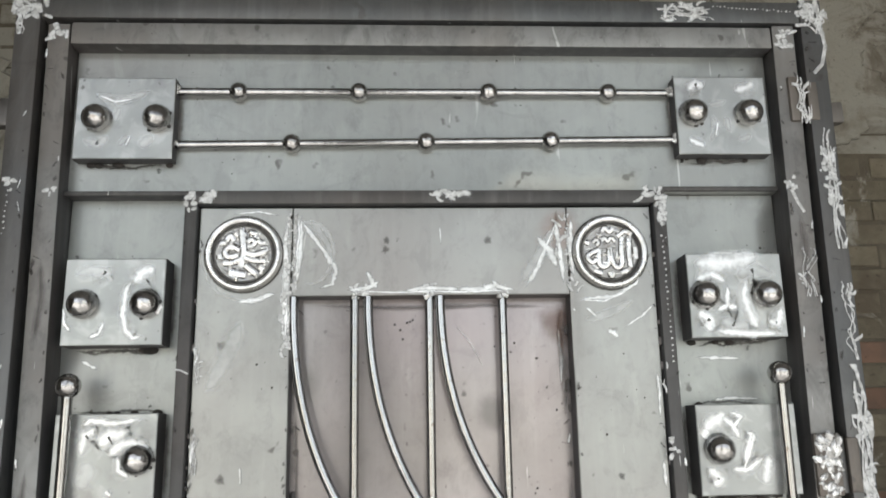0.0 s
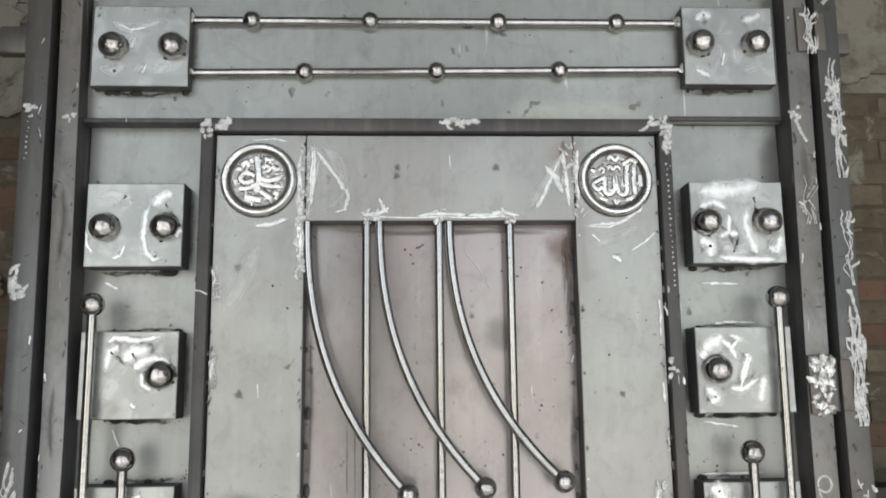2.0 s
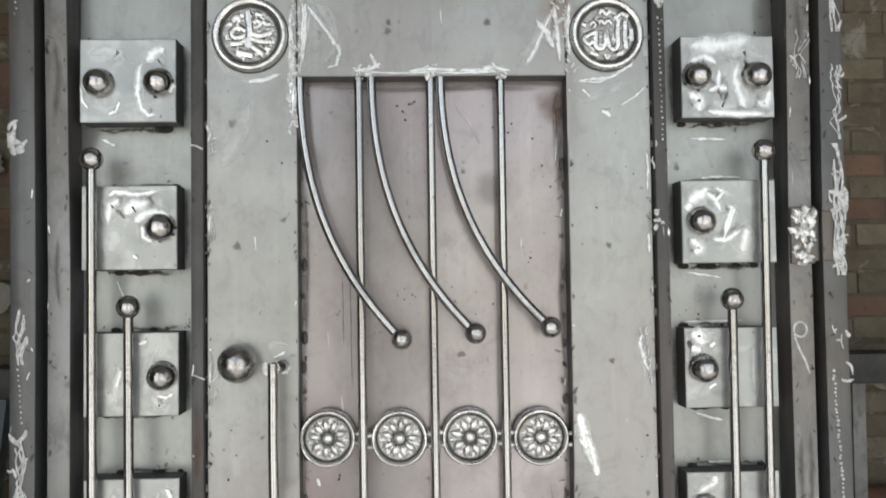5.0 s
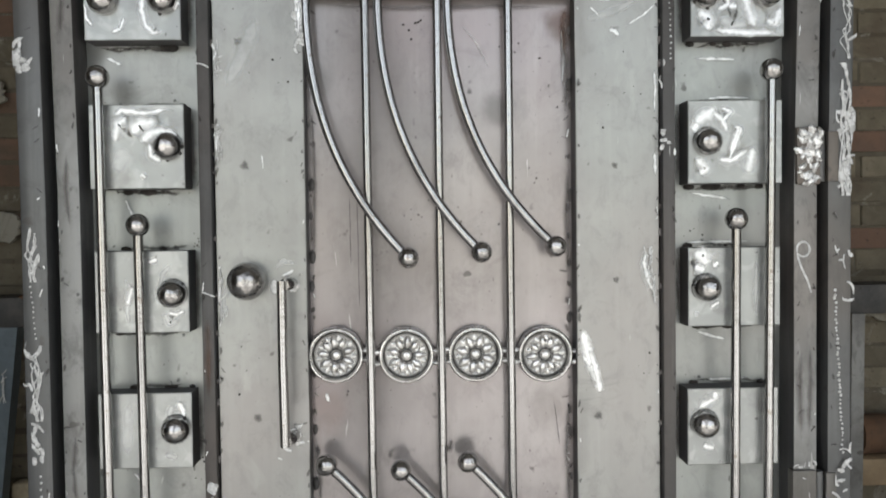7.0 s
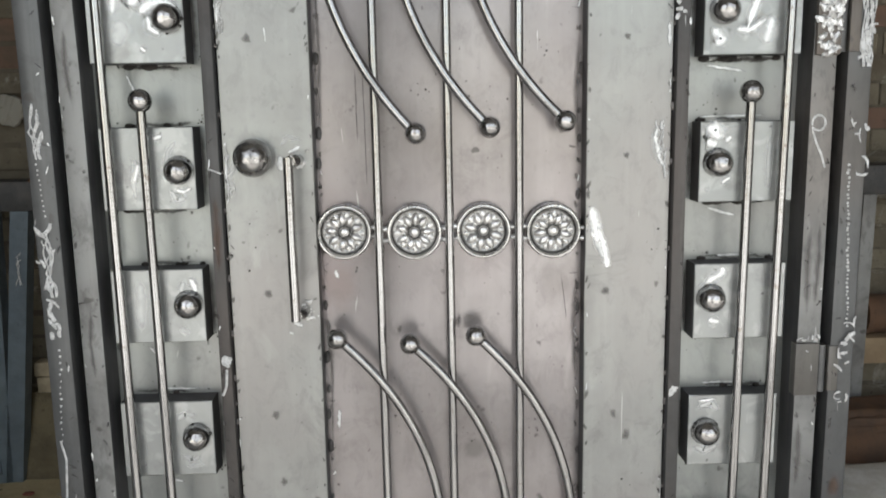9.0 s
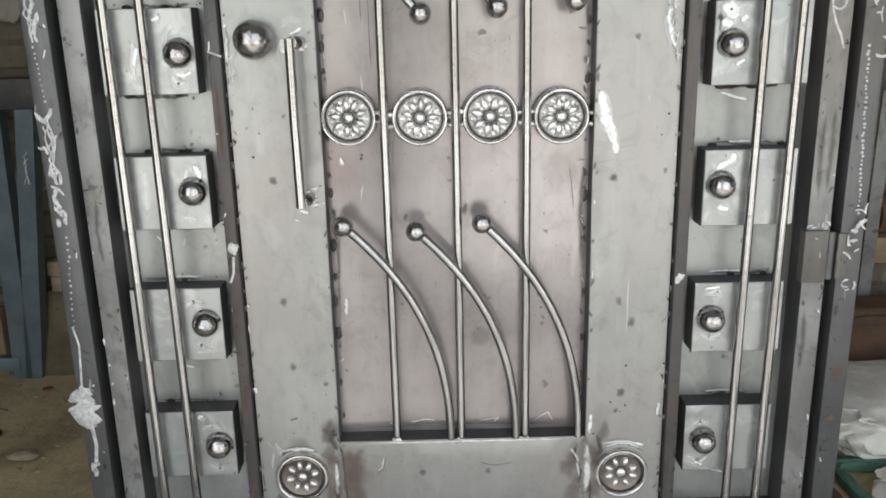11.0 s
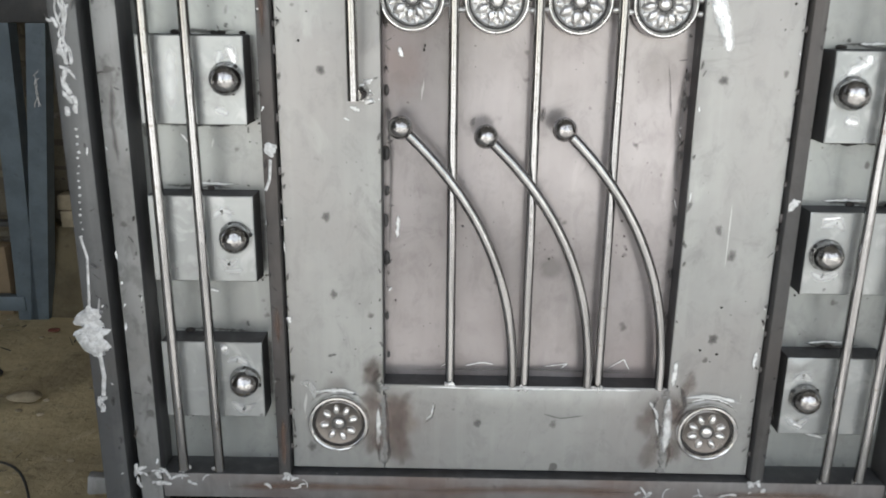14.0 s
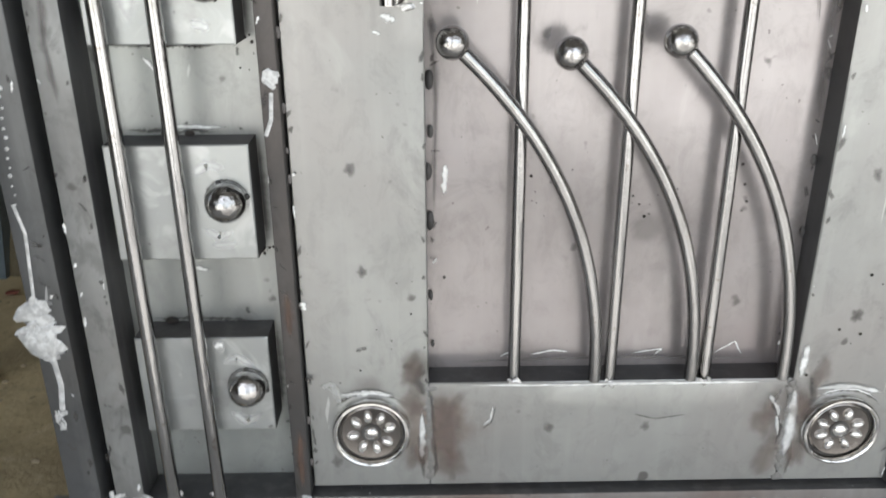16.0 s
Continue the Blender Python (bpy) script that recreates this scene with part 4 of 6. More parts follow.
def emblem_disc(x, z, strokes, label, grains, seed):
    r = 0.054
    disc = part("medallion", lathe((x, 0.0, z), [(r * 0.76, -0.004), (r * 0.76, 0.003), (r * 0.72, 0.0048), (r * 0.02, 0.0050)]), EMBOSS, leaf, label)
    # dark ring: shade inside and outside the rim, put in as colour
    part("groove", lathe((x, 0.0, z), [(r * 1.035, 0.0008), (r * 1.03, 0.0022), (r * 0.70, 0.0024)]), GROOVE_SHADE, disc)
    part("rim", lathe((x, 0.0, z), [(r * 0.815, 0.002), (r * 0.825, 0.0095), (r * 0.86, 0.0112), (r * 0.90, 0.0117), (r * 0.945, 0.0110), (r * 0.985, 0.008), (r, 0.002)]), CAST, disc)
    own = random.Random(seed)
    grain = bmesh.new()
    for _ in range(grains):
        a, q = own.uniform(0, 2 * math.pi), r * 0.68 * math.sqrt(own.uniform(0.05, 1))
        p, d = Vector((x + q * math.cos(a), -0.0048, z + q * math.sin(a))), own.uniform(0, math.pi)
        e = Vector((math.cos(d), 0, math.sin(d))) * r * own.uniform(0.03, 0.09)
        add_sweep(grain, [p - e, p + Vector((0, -0.001, 0)), p + e], r * own.uniform(0.022, 0.04), segs=6, flat=0.8)
    part("relief", grain, CAST, disc)
    for pts, w in strokes:
        n = len(pts)
        fine = []
        for i in range(n - 1):
            p = [Vector((*pts[max(0, min(n - 1, k))], 0)) for k in (i - 1, i, i + 1, i + 2)]
            for s in range(6):
                t = s / 6
                q = 0.5 * ((2 * p[1]) + (p[2] - p[0]) * t + (2 * p[0] - 5 * p[1] + 4 * p[2] - p[3]) * t * t + (3 * p[1] - p[0] - 3 * p[2] + p[3]) * t ** 3)
                fine.append((x + q.x * r, -0.0052, z + q.y * r))
        fine.append((x + pts[-1][0] * r, -0.0052, z + pts[-1][1] * r))
        # wider dark stroke below paints the shaded outline of the relief
        part("groove", sweep(fine, w * r + 0.0013, segs=8, flat=0.15), GROOVE_SHADE, disc)
        part("relief", sweep(fine, w * r * 1.15, segs=10, flat=0.45), CAST, disc)
    return disc


# medallions: the raised strokes of the script
script = [
    ([(0.52, 0.42), (0.50, 0.0), (0.52, -0.42)], 0.060), ([(0.33, 0.40), (0.30, 0.10), (0.30, -0.30), (0.20, -0.42), (0.08, -0.36), (0.0, -0.10), (-0.02, 0.10)], 0.060),
    ([(-0.02, 0.08), (-0.04, -0.25), (-0.16, -0.40), (-0.30, -0.34), (-0.31, -0.10), (-0.30, 0.06)], 0.060), ([(-0.30, 0.06), (-0.48, -0.02), (-0.62, -0.14), (-0.50, -0.28), (-0.38, -0.20)], 0.055),
]
script += [
    ([(0.20, 0.42), (0.42, 0.55), (0.60, 0.46)], 0.060), ([(-0.22, 0.28), (-0.14, 0.38), (-0.06, 0.28), (0.04, 0.38), (0.14, 0.28)], 0.040), ([(-0.45, 0.25), (-0.37, 0.33), (-0.30, 0.25), (-0.37, 0.17)], 0.040),
    ([(-0.20, 0.54), (-0.12, 0.66), (0.0, 0.54), (0.10, 0.64)], 0.050), ([(-0.66, 0.28), (-0.56, 0.22)], 0.055), ([(0.67, 0.12), (0.68, -0.20)], 0.055),
    ([(-0.05, -0.56), (0.0, -0.66), (0.06, -0.57)], 0.055), ([(-0.45, -0.50), (-0.25, -0.58)], 0.055), ([(0.25, -0.58), (0.44, -0.50)], 0.055),
]
knot = [
    ([(-0.06, 0.64), (-0.02, 0.30), (0.0, 0.0), (-0.04, -0.34)], 0.070), ([(-0.10, 0.10), (-0.30, 0.20), (-0.48, 0.06), (-0.36, -0.08), (-0.14, -0.02)], 0.065),
    ([(-0.02, -0.10), (-0.24, -0.22), (-0.50, -0.24)], 0.070), ([(0.06, 0.04), (0.28, -0.02), (0.58, 0.06)], 0.070), ([(0.06, -0.10), (0.30, -0.18), (0.56, -0.18)], 0.065),
]
knot += [
    ([(0.10, 0.30), (0.20, 0.40), (0.28, 0.28), (0.18, 0.20)], 0.055), ([(0.36, 0.36), (0.46, 0.28), (0.56, 0.30)], 0.060), ([(-0.46, 0.36), (-0.34, 0.48), (-0.24, 0.34)], 0.070),
    ([(-0.60, 0.24), (-0.54, 0.30), (-0.46, 0.28)], 0.060), ([(0.06, -0.30), (0.26, -0.46), (0.36, -0.56)], 0.075), ([(-0.34, -0.46), (-0.10, -0.52), (0.08, -0.56)], 0.085),
    ([(0.44, -0.34), (0.54, -0.42)], 0.080), ([(-0.22, 0.56), (-0.14, 0.48)], 0.060), ([(0.16, 0.58), (0.30, 0.54)], 0.060), ([(-0.62, -0.02), (-0.60, -0.14)], 0.060),
]
emblem_disc(-0.264, 1.599, knot, "pressed steel medallion with knotted relief script", 70, 3)
emblem_disc(0.2565, 1.599, script, "pressed steel medallion with raised Arabic script", 26, 5)

# handle and knob
handle = part("pull_handle", sweep([(-0.2285, -0.036, 1.128), (-0.2285, -0.037, 1.01), (-0.2275, -0.036, 0.893)], 0.0072, segs=14), ROD, leaf, "plain bright upright pull handle")
for z in (1.122, 0.900):
    part("post", sweep([(-0.219, 0.002, z), (-0.221, -0.02, z), (-0.226, -0.036, z)], 0.0085, segs=14), BALL, handle)
    part("weld", lumps(bmesh.new(), -0.232, -0.206, z - 0.012, z + 0.014, -0.001, 12, 0.005), WELD, handle)
part("knob", ball((-0.281, -0.019, 1.127), 0.0275, u=32, v=18), BALL, leaf, "large round polished steel knob")

# hinges
for xl, xg, xr, z0, z1 in ((0.541, 0.568, 0.612, 1.795, 1.866), (0.517, 0.562, 0.600, 1.257, 1.340), (0.511, 0.560, 0.598, 0.755, 0.836), (0.515, 0.561, 0.600, 0.265, 0.345)):
    h = part("hinge", box(xl, min(xl + 0.036, xg - 0.010), -0.018, 0.0, z0, z1, 0.002), HINGE, leaf, "welded steel barrel hinge")
    part("knuckle", sweep([(xg - 0.006, -0.006, z0 + 0.004), (xg - 0.006, -0.006, z1 - 0.004)], 0.0075, segs=16), JAMB, h, "dark hinge barrel")
    part("hinge_leaf", box(xg + 0.004, min(xr, xg + 0.020), -0.0125, 0.0, z0 + 0.004, z1 - 0.006, 0.002), HINGE, h)

# ---- weld, filler and grinder marks ----
PY = -0.0016
# middle panel: seams, arcs and streaks
marks(panel_head, BRIGHT, [
    ([(-0.190, 1.655), (-0.176, 1.635), (-0.150, 1.600), (-0.135, 1.575), (-0.140, 1.555), (-0.165, 1.548)], 0.007), ([(-0.184, 1.66), (-0.186, 1.60), (-0.190, 1.55)], 0.009),
    ([(0.130, 1.545), (0.150, 1.575), (0.165, 1.610), (0.185, 1.650)], 0.008), ([(0.178, 1.655), (0.184, 1.60), (0.188, 1.55)], 0.008), ([(0.150, 1.625), (0.170, 1.60), (0.180, 1.575)], 0.012),
    ([(-0.122, 1.546), (-0.09, 1.549), (-0.072, 1.560)], 0.008), ([(-0.092, 1.575), (-0.084, 1.557), (-0.076, 1.548)], 0.008), ([(-0.045, 1.545), (0.0, 1.549), (0.045, 1.546)], 0.008),
    ([(0.030, 1.546), (0.075, 1.547), (0.098, 1.555)], 0.008), ([(0.085, 1.560), (0.092, 1.55), (0.12, 1.544)], 0.006), ([(0.012, 1.64), (0.014, 1.61)], 0.002)], PY, "bright arcs left by the grinder")
marks(strip_l, BRIGHT, [
    ([(-0.2035, 1.655), (-0.2065, 1.61), (-0.2045, 1.56), (-0.2055, 1.515), (-0.209, 1.475)], 0.009), ([(-0.215, 1.655), (-0.245, 1.661), (-0.285, 1.657)], 0.003),
    ([(-0.218, 1.545), (-0.245, 1.533), (-0.275, 1.531)], 0.008), ([(-0.202, 1.53), (-0.203, 1.49)], 0.011), 
    ([(-0.327, 1.47), (-0.322, 1.455), (-0.326, 1.44)], 0.003), ([(-0.322, 1.35), (-0.324, 1.31)], 0.005), ([(-0.259, 1.31), (-0.257, 1.285)], 0.003), ([(-0.322, 1.135), (-0.3235, 1.09)], 0.004),
    ([(-0.246, 1.130), (-0.243, 1.105)], 0.012), ([(-0.238, 0.882), (-0.222, 0.876)], 0.006), ([(-0.245, 0.868), (-0.236, 0.864)], 0.003), ([(-0.236, 1.132), (-0.214, 1.142)], 0.006),
    ([(-0.326, 0.60), (-0.322, 0.588)], 0.006), ([(-0.205, 0.47), (-0.206, 0.40)], 0.008), ([(-0.300, 0.487), (-0.262, 0.490), (-0.232, 0.486)], 0.005)], PY, "bright streaks left by the grinder")
marks(strip_r, BRIGHT, [
    ([(0.203, 1.655), (0.199, 1.61), (0.2025, 1.56)], 0.009), ([(0.206, 1.53), (0.226, 1.532), (0.262, 1.535), (0.290, 1.552), (0.303, 1.585)], 0.006), ([(0.217, 1.52), (0.232, 1.505)], 0.005),
    ([(0.245, 1.487), (0.256, 1.482), (0.262, 1.476)], 0.008), ([(0.27, 1.49), (0.295, 1.505), (0.318, 1.525)], 0.004), ([(0.312, 1.43), (0.314, 1.40), (0.312, 1.36)], 0.005), ([(0.312, 1.31), (0.314, 1.27)], 0.005),
    ([(0.207, 1.040), (0.213, 1.005), (0.226, 0.962)], 0.015), ([(0.300, 1.165), (0.296, 1.145), (0.303, 1.115), (0.312, 1.100)], 0.006), ([(0.312, 0.56), (0.309, 0.53)], 0.005),
    ([(0.200, 0.49), (0.201, 0.44), (0.199, 0.395)], 0.012), ([(0.215, 0.487), (0.262, 0.490), (0.300, 0.480)], 0.006), ([(0.205, 0.545), (0.202, 0.50)], 0.008)], PY, "bright streaks left by the grinder")
marks(panel_foot, BRIGHT, [([(-0.19, 0.4975), (-0.05, 0.4965), (0.10, 0.497), (0.19, 0.4965)], 0.004), ([(0.170, 0.485), (0.184, 0.46), (0.190, 0.42)], 0.006), ([(-0.128, 0.475), (-0.130, 0.455), (-0.140, 0.445)], 0.003)], PY, "bright streaks left by the grinder")
marks(sheet_m, BRIGHT, [([(-0.120, 0.512), (-0.105, 0.520), (-0.112, 0.510)], 0.002), ([(-0.09, 0.514), (-0.06, 0.520), (-0.04, 0.517)], 0.002), ([(0.02, 0.514), (0.06, 0.520), (0.05, 0.511)], 0.002), ([(0.115, 0.512), (0.14, 0.528), (0.15, 0.51)], 0.002),
    ([(-0.178, 0.735), (-0.180, 0.70)], 0.006), ([(-0.176, 0.955), (-0.172, 0.94)], 0.006), ([(0.182, 1.50), (0.186, 1.45), (0.183, 1.41)], 0.004), ([(0.034, 1.50), (0.055, 1.475), (0.075, 1.435)], 0.0012)], SHEET_Y - 0.0025, "chalky weld streaks")
marks(sheet_m, SOOT, [([(-0.137, 1.26), (-0.136, 1.13)], 0.003), ([(-0.126, 1.28), (-0.124, 1.06)], 0.003), ([(0.165, 0.95), (0.172, 0.90), (0.176, 0.86)], 0.003)], SHEET_Y - 0.0022, "thin pencil lines", "pencil_line")
marks(strip_l, FAINT, [([(-0.262, 1.51), (-0.282, 1.455), (-0.312, 1.40)], 0.045), ([(-0.326, 1.62), (-0.318, 1.58), (-0.30, 1.545), (-0.26, 1.53)], 0.012), ([(-0.300, 1.14), (-0.318, 1.10), (-0.314, 1.07)], 0.014),
    ([(-0.245, 1.14), (-0.232, 1.155), (-0.210, 1.15)], 0.012), ([(-0.315, 0.50), (-0.30, 0.50), (-0.29, 0.47)], 0.012)], PY, "rubbed patch", "smudge")
marks(strip_r, WHITE, [([(0.203, 1.052), (0.210, 1.020), (0.217, 0.985)], 0.030), ([(0.210, 1.025), (0.222, 0.995), (0.229, 0.962), (0.229, 0.952)], 0.022), ([(0.204, 1.01), (0.212, 1.0)], 0.014), ([(0.205, 1.53), (0.245, 1.528), (0.285, 1.545)], 0.005), ([(0.262, 1.54), (0.292, 1.552), (0.303, 1.585)], 0.004)], PY - 0.0004, "bright ground patch")
marks(strip_r, FAINT, [([(0.300, 1.165), (0.294, 1.14), (0.303, 1.10)], 0.016), ([(0.21, 1.50), (0.25, 1.51), (0.29, 1.53)], 0.02), ([(0.31, 1.60), (0.316, 1.56)], 0.014)], PY, "rubbed patch", "smudge")
marks(panel_head, FAINT, [(arc(-0.172, 1.60, 0.034, 150, -110, 1.3), 0.010), ([(-0.175, 1.655), (-0.15, 1.62), (-0.14, 1.59)], 0.016), ([(0.12, 1.545), (0.155, 1.60), (0.185, 1.645)], 0.022)], PY, "rubbed patch", "smudge")
marks(panel_head, WHITE, [([(x, 1.5425 + 0.002 * (i % 2)) for i, x in enumerate((-0.13, -0.09, -0.05, 0.0, 0.04, 0.09, 0.12))], 0.006), ([(-0.190, 1.66), (-0.187, 1.63), (-0.190, 1.60), (-0.186, 1.56)], 0.006)], PY - 0.0004, "bright ground edge")
marks(panel_foot, SOOT, [([(-0.196, 0.50), (-0.193, 0.46), (-0.19, 0.40), (-0.193, 0.37)], 0.010), ([(0.187, 0.495), (0.178, 0.47), (0.19, 0.44), (0.186, 0.40)], 0.009), ([(-0.142, 0.440), (-0.13, 0.45), (-0.124, 0.475)], 0.004), ([(0.02, 0.46), (0.05, 0.452), (0.09, 0.458)], 0.003)], PY, "soot from welding", "scorch_mark")
marks(strip_l, SOOT, [([(-0.204, 0.53), (-0.21, 0.505), (-0.20, 0.48)], 0.022), ([(-0.202, 0.47), (-0.208, 0.42), (-0.203, 0.37)], 0.012), (arc(-0.2605, 0.441, 0.050, 40, 150), 0.008), ([(-0.275, 0.54), (-0.26, 0.545)], 0.006), ([(-0.325, 0.45), (-0.322, 0.42)], 0.006)], PY, "soot from welding", "scorch_mark")
marks(strip_r, SOOT, [([(0.212, 0.51), (0.222, 0.475), (0.205, 0.44)], 0.016), ([(0.203, 0.43), (0.207, 0.40), (0.203, 0.37)], 0.010), (arc(0.255, 0.436, 0.050, 30, 140), 0.008)], PY, "soot from welding", "scorch_mark")
marks(strip_l, WHITE, [(arc(-0.2605, 0.441, 0.051, 60, 130), 0.005), ([(-0.212, 1.545), (-0.24, 1.534), (-0.272, 1.533)], 0.005), ([(-0.202, 1.53), (-0.204, 1.475)], 0.008)], PY - 0.0004, "bright ground edge")
marks(strip_r, WHITE, [(arc(0.255, 0.436, 0.051, 40, 130), 0.005), ([(0.199, 0.49), (0.2, 0.45)], 0.009)], PY - 0.0004, "bright ground edge")
marks(panel_head, RUSTY, [([(0.182, 1.665), (0.180, 1.64), (0.186, 1.61)], 0.014)], PY, "rust film", "rust_mark")
marks(bar_l, RUSTY, [([(-0.339, 1.08), (-0.339, 1.02), (-0.339, 0.95)], 0.016), ([(-0.338, 0.62), (-0.338, 0.56)], 0.015), ([(-0.338, 0.46), (-0.338, 0.37)], 0.015)], -0.0130, "rust film", "rust_mark")
marks(mid_rail, RUSTY, [([(-0.44, 0.340), (-0.30, 0.343), (-0.12, 0.341)], 0.022), ([(-0.18, 0.338), (0.02, 0.344), (0.20, 0.341)], 0.024), ([(0.25, 0.34), (0.36, 0.342), (0.47, 0.34)], 0.020)], FRONT - 0.0004, "rust film", "rust_mark")
# burnt and dressed welds over the foot seams; ball shadows painted on the recess sheet
for owner, patches in ((strip_l, ((-0.212, 0.475, 0.026), (-0.214, 0.41, 0.022), (-0.218, 0.515, 0.018))), (panel_foot, ((-0.178, 0.46, 0.030), (-0.172, 0.40, 0.030), (-0.182, 0.43, 0.024), (0.172, 0.45, 0.026), (0.180, 0.40, 0.024))), (strip_r, ((0.214, 0.46, 0.026), (0.213, 0.405, 0.022), (0.222, 0.505, 0.016))),
                       (sheet_m, ((-0.188, 0.868, 0.008), (-0.084, 0.860, 0.007), (0.010, 0.870, 0.008), (0.10, 1.37, 0.012)))):
    bm = bmesh.new()
    for n, (x, z, r) in enumerate(patches):
        y = (SHEET_Y - 0.0040 if owner is sheet_m else PY - 0.0010) - 0.00005 * n
        keep = {strip_l: (-0.327, -0.198, 0.368, 1.66), strip_r: (0.197, 0.319, 0.368, 1.66), panel_foot: (-0.1965, 0.1955, 0.368, 0.498), sheet_m: (-0.196, 0.195, 0.50, 1.53)}[owner]
        blot(bm, x + rng.uniform(-0.004, 0.004), z, r, y, rng.uniform(1.3, 2.2), rng.uniform(70, 110), keep)
    part("smudge", bm, HAZE if owner is sheet_m else TINT, owner, "painted shadows beside the balls and one grey smudge" if owner is sheet_m else "burnt brown tint by the weld")
bm = bmesh.new()
for x in (-0.1971, 0.1961):
    lumps(bm, x - 0.0012, x + 0.0012, 0.37, 0.497, -0.0002, 40, 0.0055, 0.22)
part("weld", bm, TUBE, panel_foot, "dressed grey weld over the seam")
bm = bmesh.new()
blot(bm, 0.584, 0.605, 0.014, -0.0122, 1.6, 90, (0.569, 0.600, 0.40, 0.80))
blot(bm, 0.582, 0.53, 0.010, -0.0122, 1.6, 90, (0.569, 0.600, 0.40, 0.80))
part("rust_mark", bm, RUSTY, jamb_r, "orange rust stain")
# rough weld down the two upper seams
bm = bmesh.new()
for x, zb, n, r in ((-0.2025, 1.475, 46, 0.0032), (-0.1925, 1.545, 36, 0.0030), (0.1955, 1.55, 26, 0.0022)):
    z = zb
    while z < 1.655:
        z += rng.uniform(0.012, 0.03)
        daub(bm, x - 0.003, x + 0.003, z - 0.02, min(z, 1.657), -0.0012, 6, r)
    lumps(bm, x - 0.002, x + 0.002, zb, 1.657, -0.0003, n, r, 0.35)
daub(bm, -0.214, -0.200, 1.500, 1.545, -0.0012, 12, 0.005)
daub(bm, -0.210, -0.198, 1.455, 1.510, -0.0012, 10, 0.004)
daub(bm, 0.176, 0.196, 1.59, 1.655, -0.0012, 10, 0.003)
daub(bm, 0.196, 0.212, 1.525, 1.56, -0.0012, 8, 0.003)
for x in (-0.1, -0.002, 0.092):
    daub(bm, x - 0.022, x + 0.018, 1.541, 1.552, -0.0012, 10, 0.004)
part("weld", bm, CHALK, panel_head, "rough weld bead")
bm = bmesh.new()
for x in (-0.1965, 0.1965):
    for i in range(5):
        add_ball(bm, (x + rng.uniform(-0.003, 0.003), -0.001, rng.uniform(1.545, 1.66)), 0.0017 * rng.uniform(0.6, 1.5), 7, 5, (0.8, 0.6, 2.2))
part("slag", bm, SCORCH, panel_head, "dark slag")
# grime, flecks and nicks along the edges of the plates
def edge_grime(owner, x, z0, z1, y, count, reach):
    dark, pale = bmesh.new(), bmesh.new()
    for i in range(count):
        z = rng.uniform(z0, z1)
        d = reach * rng.uniform(0.1, 1.0)
        pts = [(x + rng.uniform(0, 0.3) * d, z), (x + d, z + rng.uniform(-0.012, 0.012))] if rng.random() < 0.4 else [(x + 0.25 * d, z - rng.uniform(0.002, 0.012)), (x + 0.6 * d, z), (x + 0.2 * d, z + rng.uniform(0.002, 0.012))]
        bright = rng.random() < 0.18
        if bright:
            pts = [pts[0], (pts[0][0] + 0.3 * d, pts[0][1] + rng.uniform(-0.02, 0.02))]
        elif len(pts) == 3:
            blot(dark, x + 0.35 * d, z, rng.uniform(0.002, 0.005), y - 0.00005 * i, rng.uniform(1.2, 3.0), rng.uniform(60, 120))
            continue
        smear(pale if bright else dark, pts, rng.uniform(0.002, 0.006), y - 0.00005 * i)
    part("grime", dark, SOOT, owner, "dark grime along the edge")
    part("grime", pale, BRIGHT, owner, "bright nicks along the edge")


for owner, x, z0, z1, y, n, reach in ((strip_l, -0.3265, 0.38, 1.65, PY, 44, 0.012), (strip_r, 0.3185, 0.38, 1.65, PY, 44, -0.012), (strip_l, -0.1990, 0.50, 1.53, PY, 26, -0.008), (strip_r, 0.1980, 0.50, 1.53, PY, 26, 0.008),
                                      (sheet_m, -0.1955, 0.51, 1.53, SHEET_Y - 0.0024, 34, 0.016), (sheet_m, 0.1945, 0.51, 1.53, SHEET_Y - 0.0028, 40, -0.020), (sheet_l, -0.350, 0.37, 1.67, SHEET_Y - 0.0024, 30, -0.012), (sheet_r, 0.343, 0.37, 1.67, SHEET_Y - 0.0024, 30, 0.012),
                                      (stile_l, -0.546, 0.22, 1.94, FRONT - 0.0006, 36, 0.016), (stile_r, 0.549, 0.22, 1.94, FRONT - 0.0006, 44, -0.018), (stile_l, -0.516, 0.22, 1.94, FRONT - 0.0030, 30, -0.012), (stile_r, 0.516, 0.22, 1.94, FRONT - 0.0034, 30, 0.014),
                                      (jamb_l, -0.566, 0.22, 1.95, -0.0112, 40, -0.02), (jamb_r, 0.569, 0.22, 1.95, -0.0112, 44, 0.022), (bar_l, -0.3465, 0.38, 1.66, -0.0132, 26, 0.012), (bar_r, 0.3395, 0.38, 1.66, -0.0132, 26, -0.012)):
    edge_grime(owner, x, z0, z1, y, n, reach)
# bright lines ground along the tops of the blocks on the hinge side
for owner, sign in ((sheet_r, 1), (sheet_l, -1)):
    marks(owner, BRIGHT, [([(b[0] + rng.uniform(0, 0.05), b[3] + 0.007), (b[0] + 0.06, b[3] + rng.uniform(0.006, 0.010)), (b[1] - rng.uniform(0, 0.03), b[3] + 0.008)], 0.004) for b in BLOCKS[2:] if b[0] * sign > 0 and (sign > 0 or rng.random() < 0.3)]
          + [([(b[0] + rng.uniform(0, 0.05), b[2] - rng.uniform(0.01, 0.03)), (b[0] + rng.uniform(0.04, 0.09), b[2] - rng.uniform(0.02, 0.05))], 0.005) for b in BLOCKS[2:] if b[0] * sign > 0 and rng.random() < 0.6], SHEET_Y - 0.0034, "bright nicks left by the grinder")
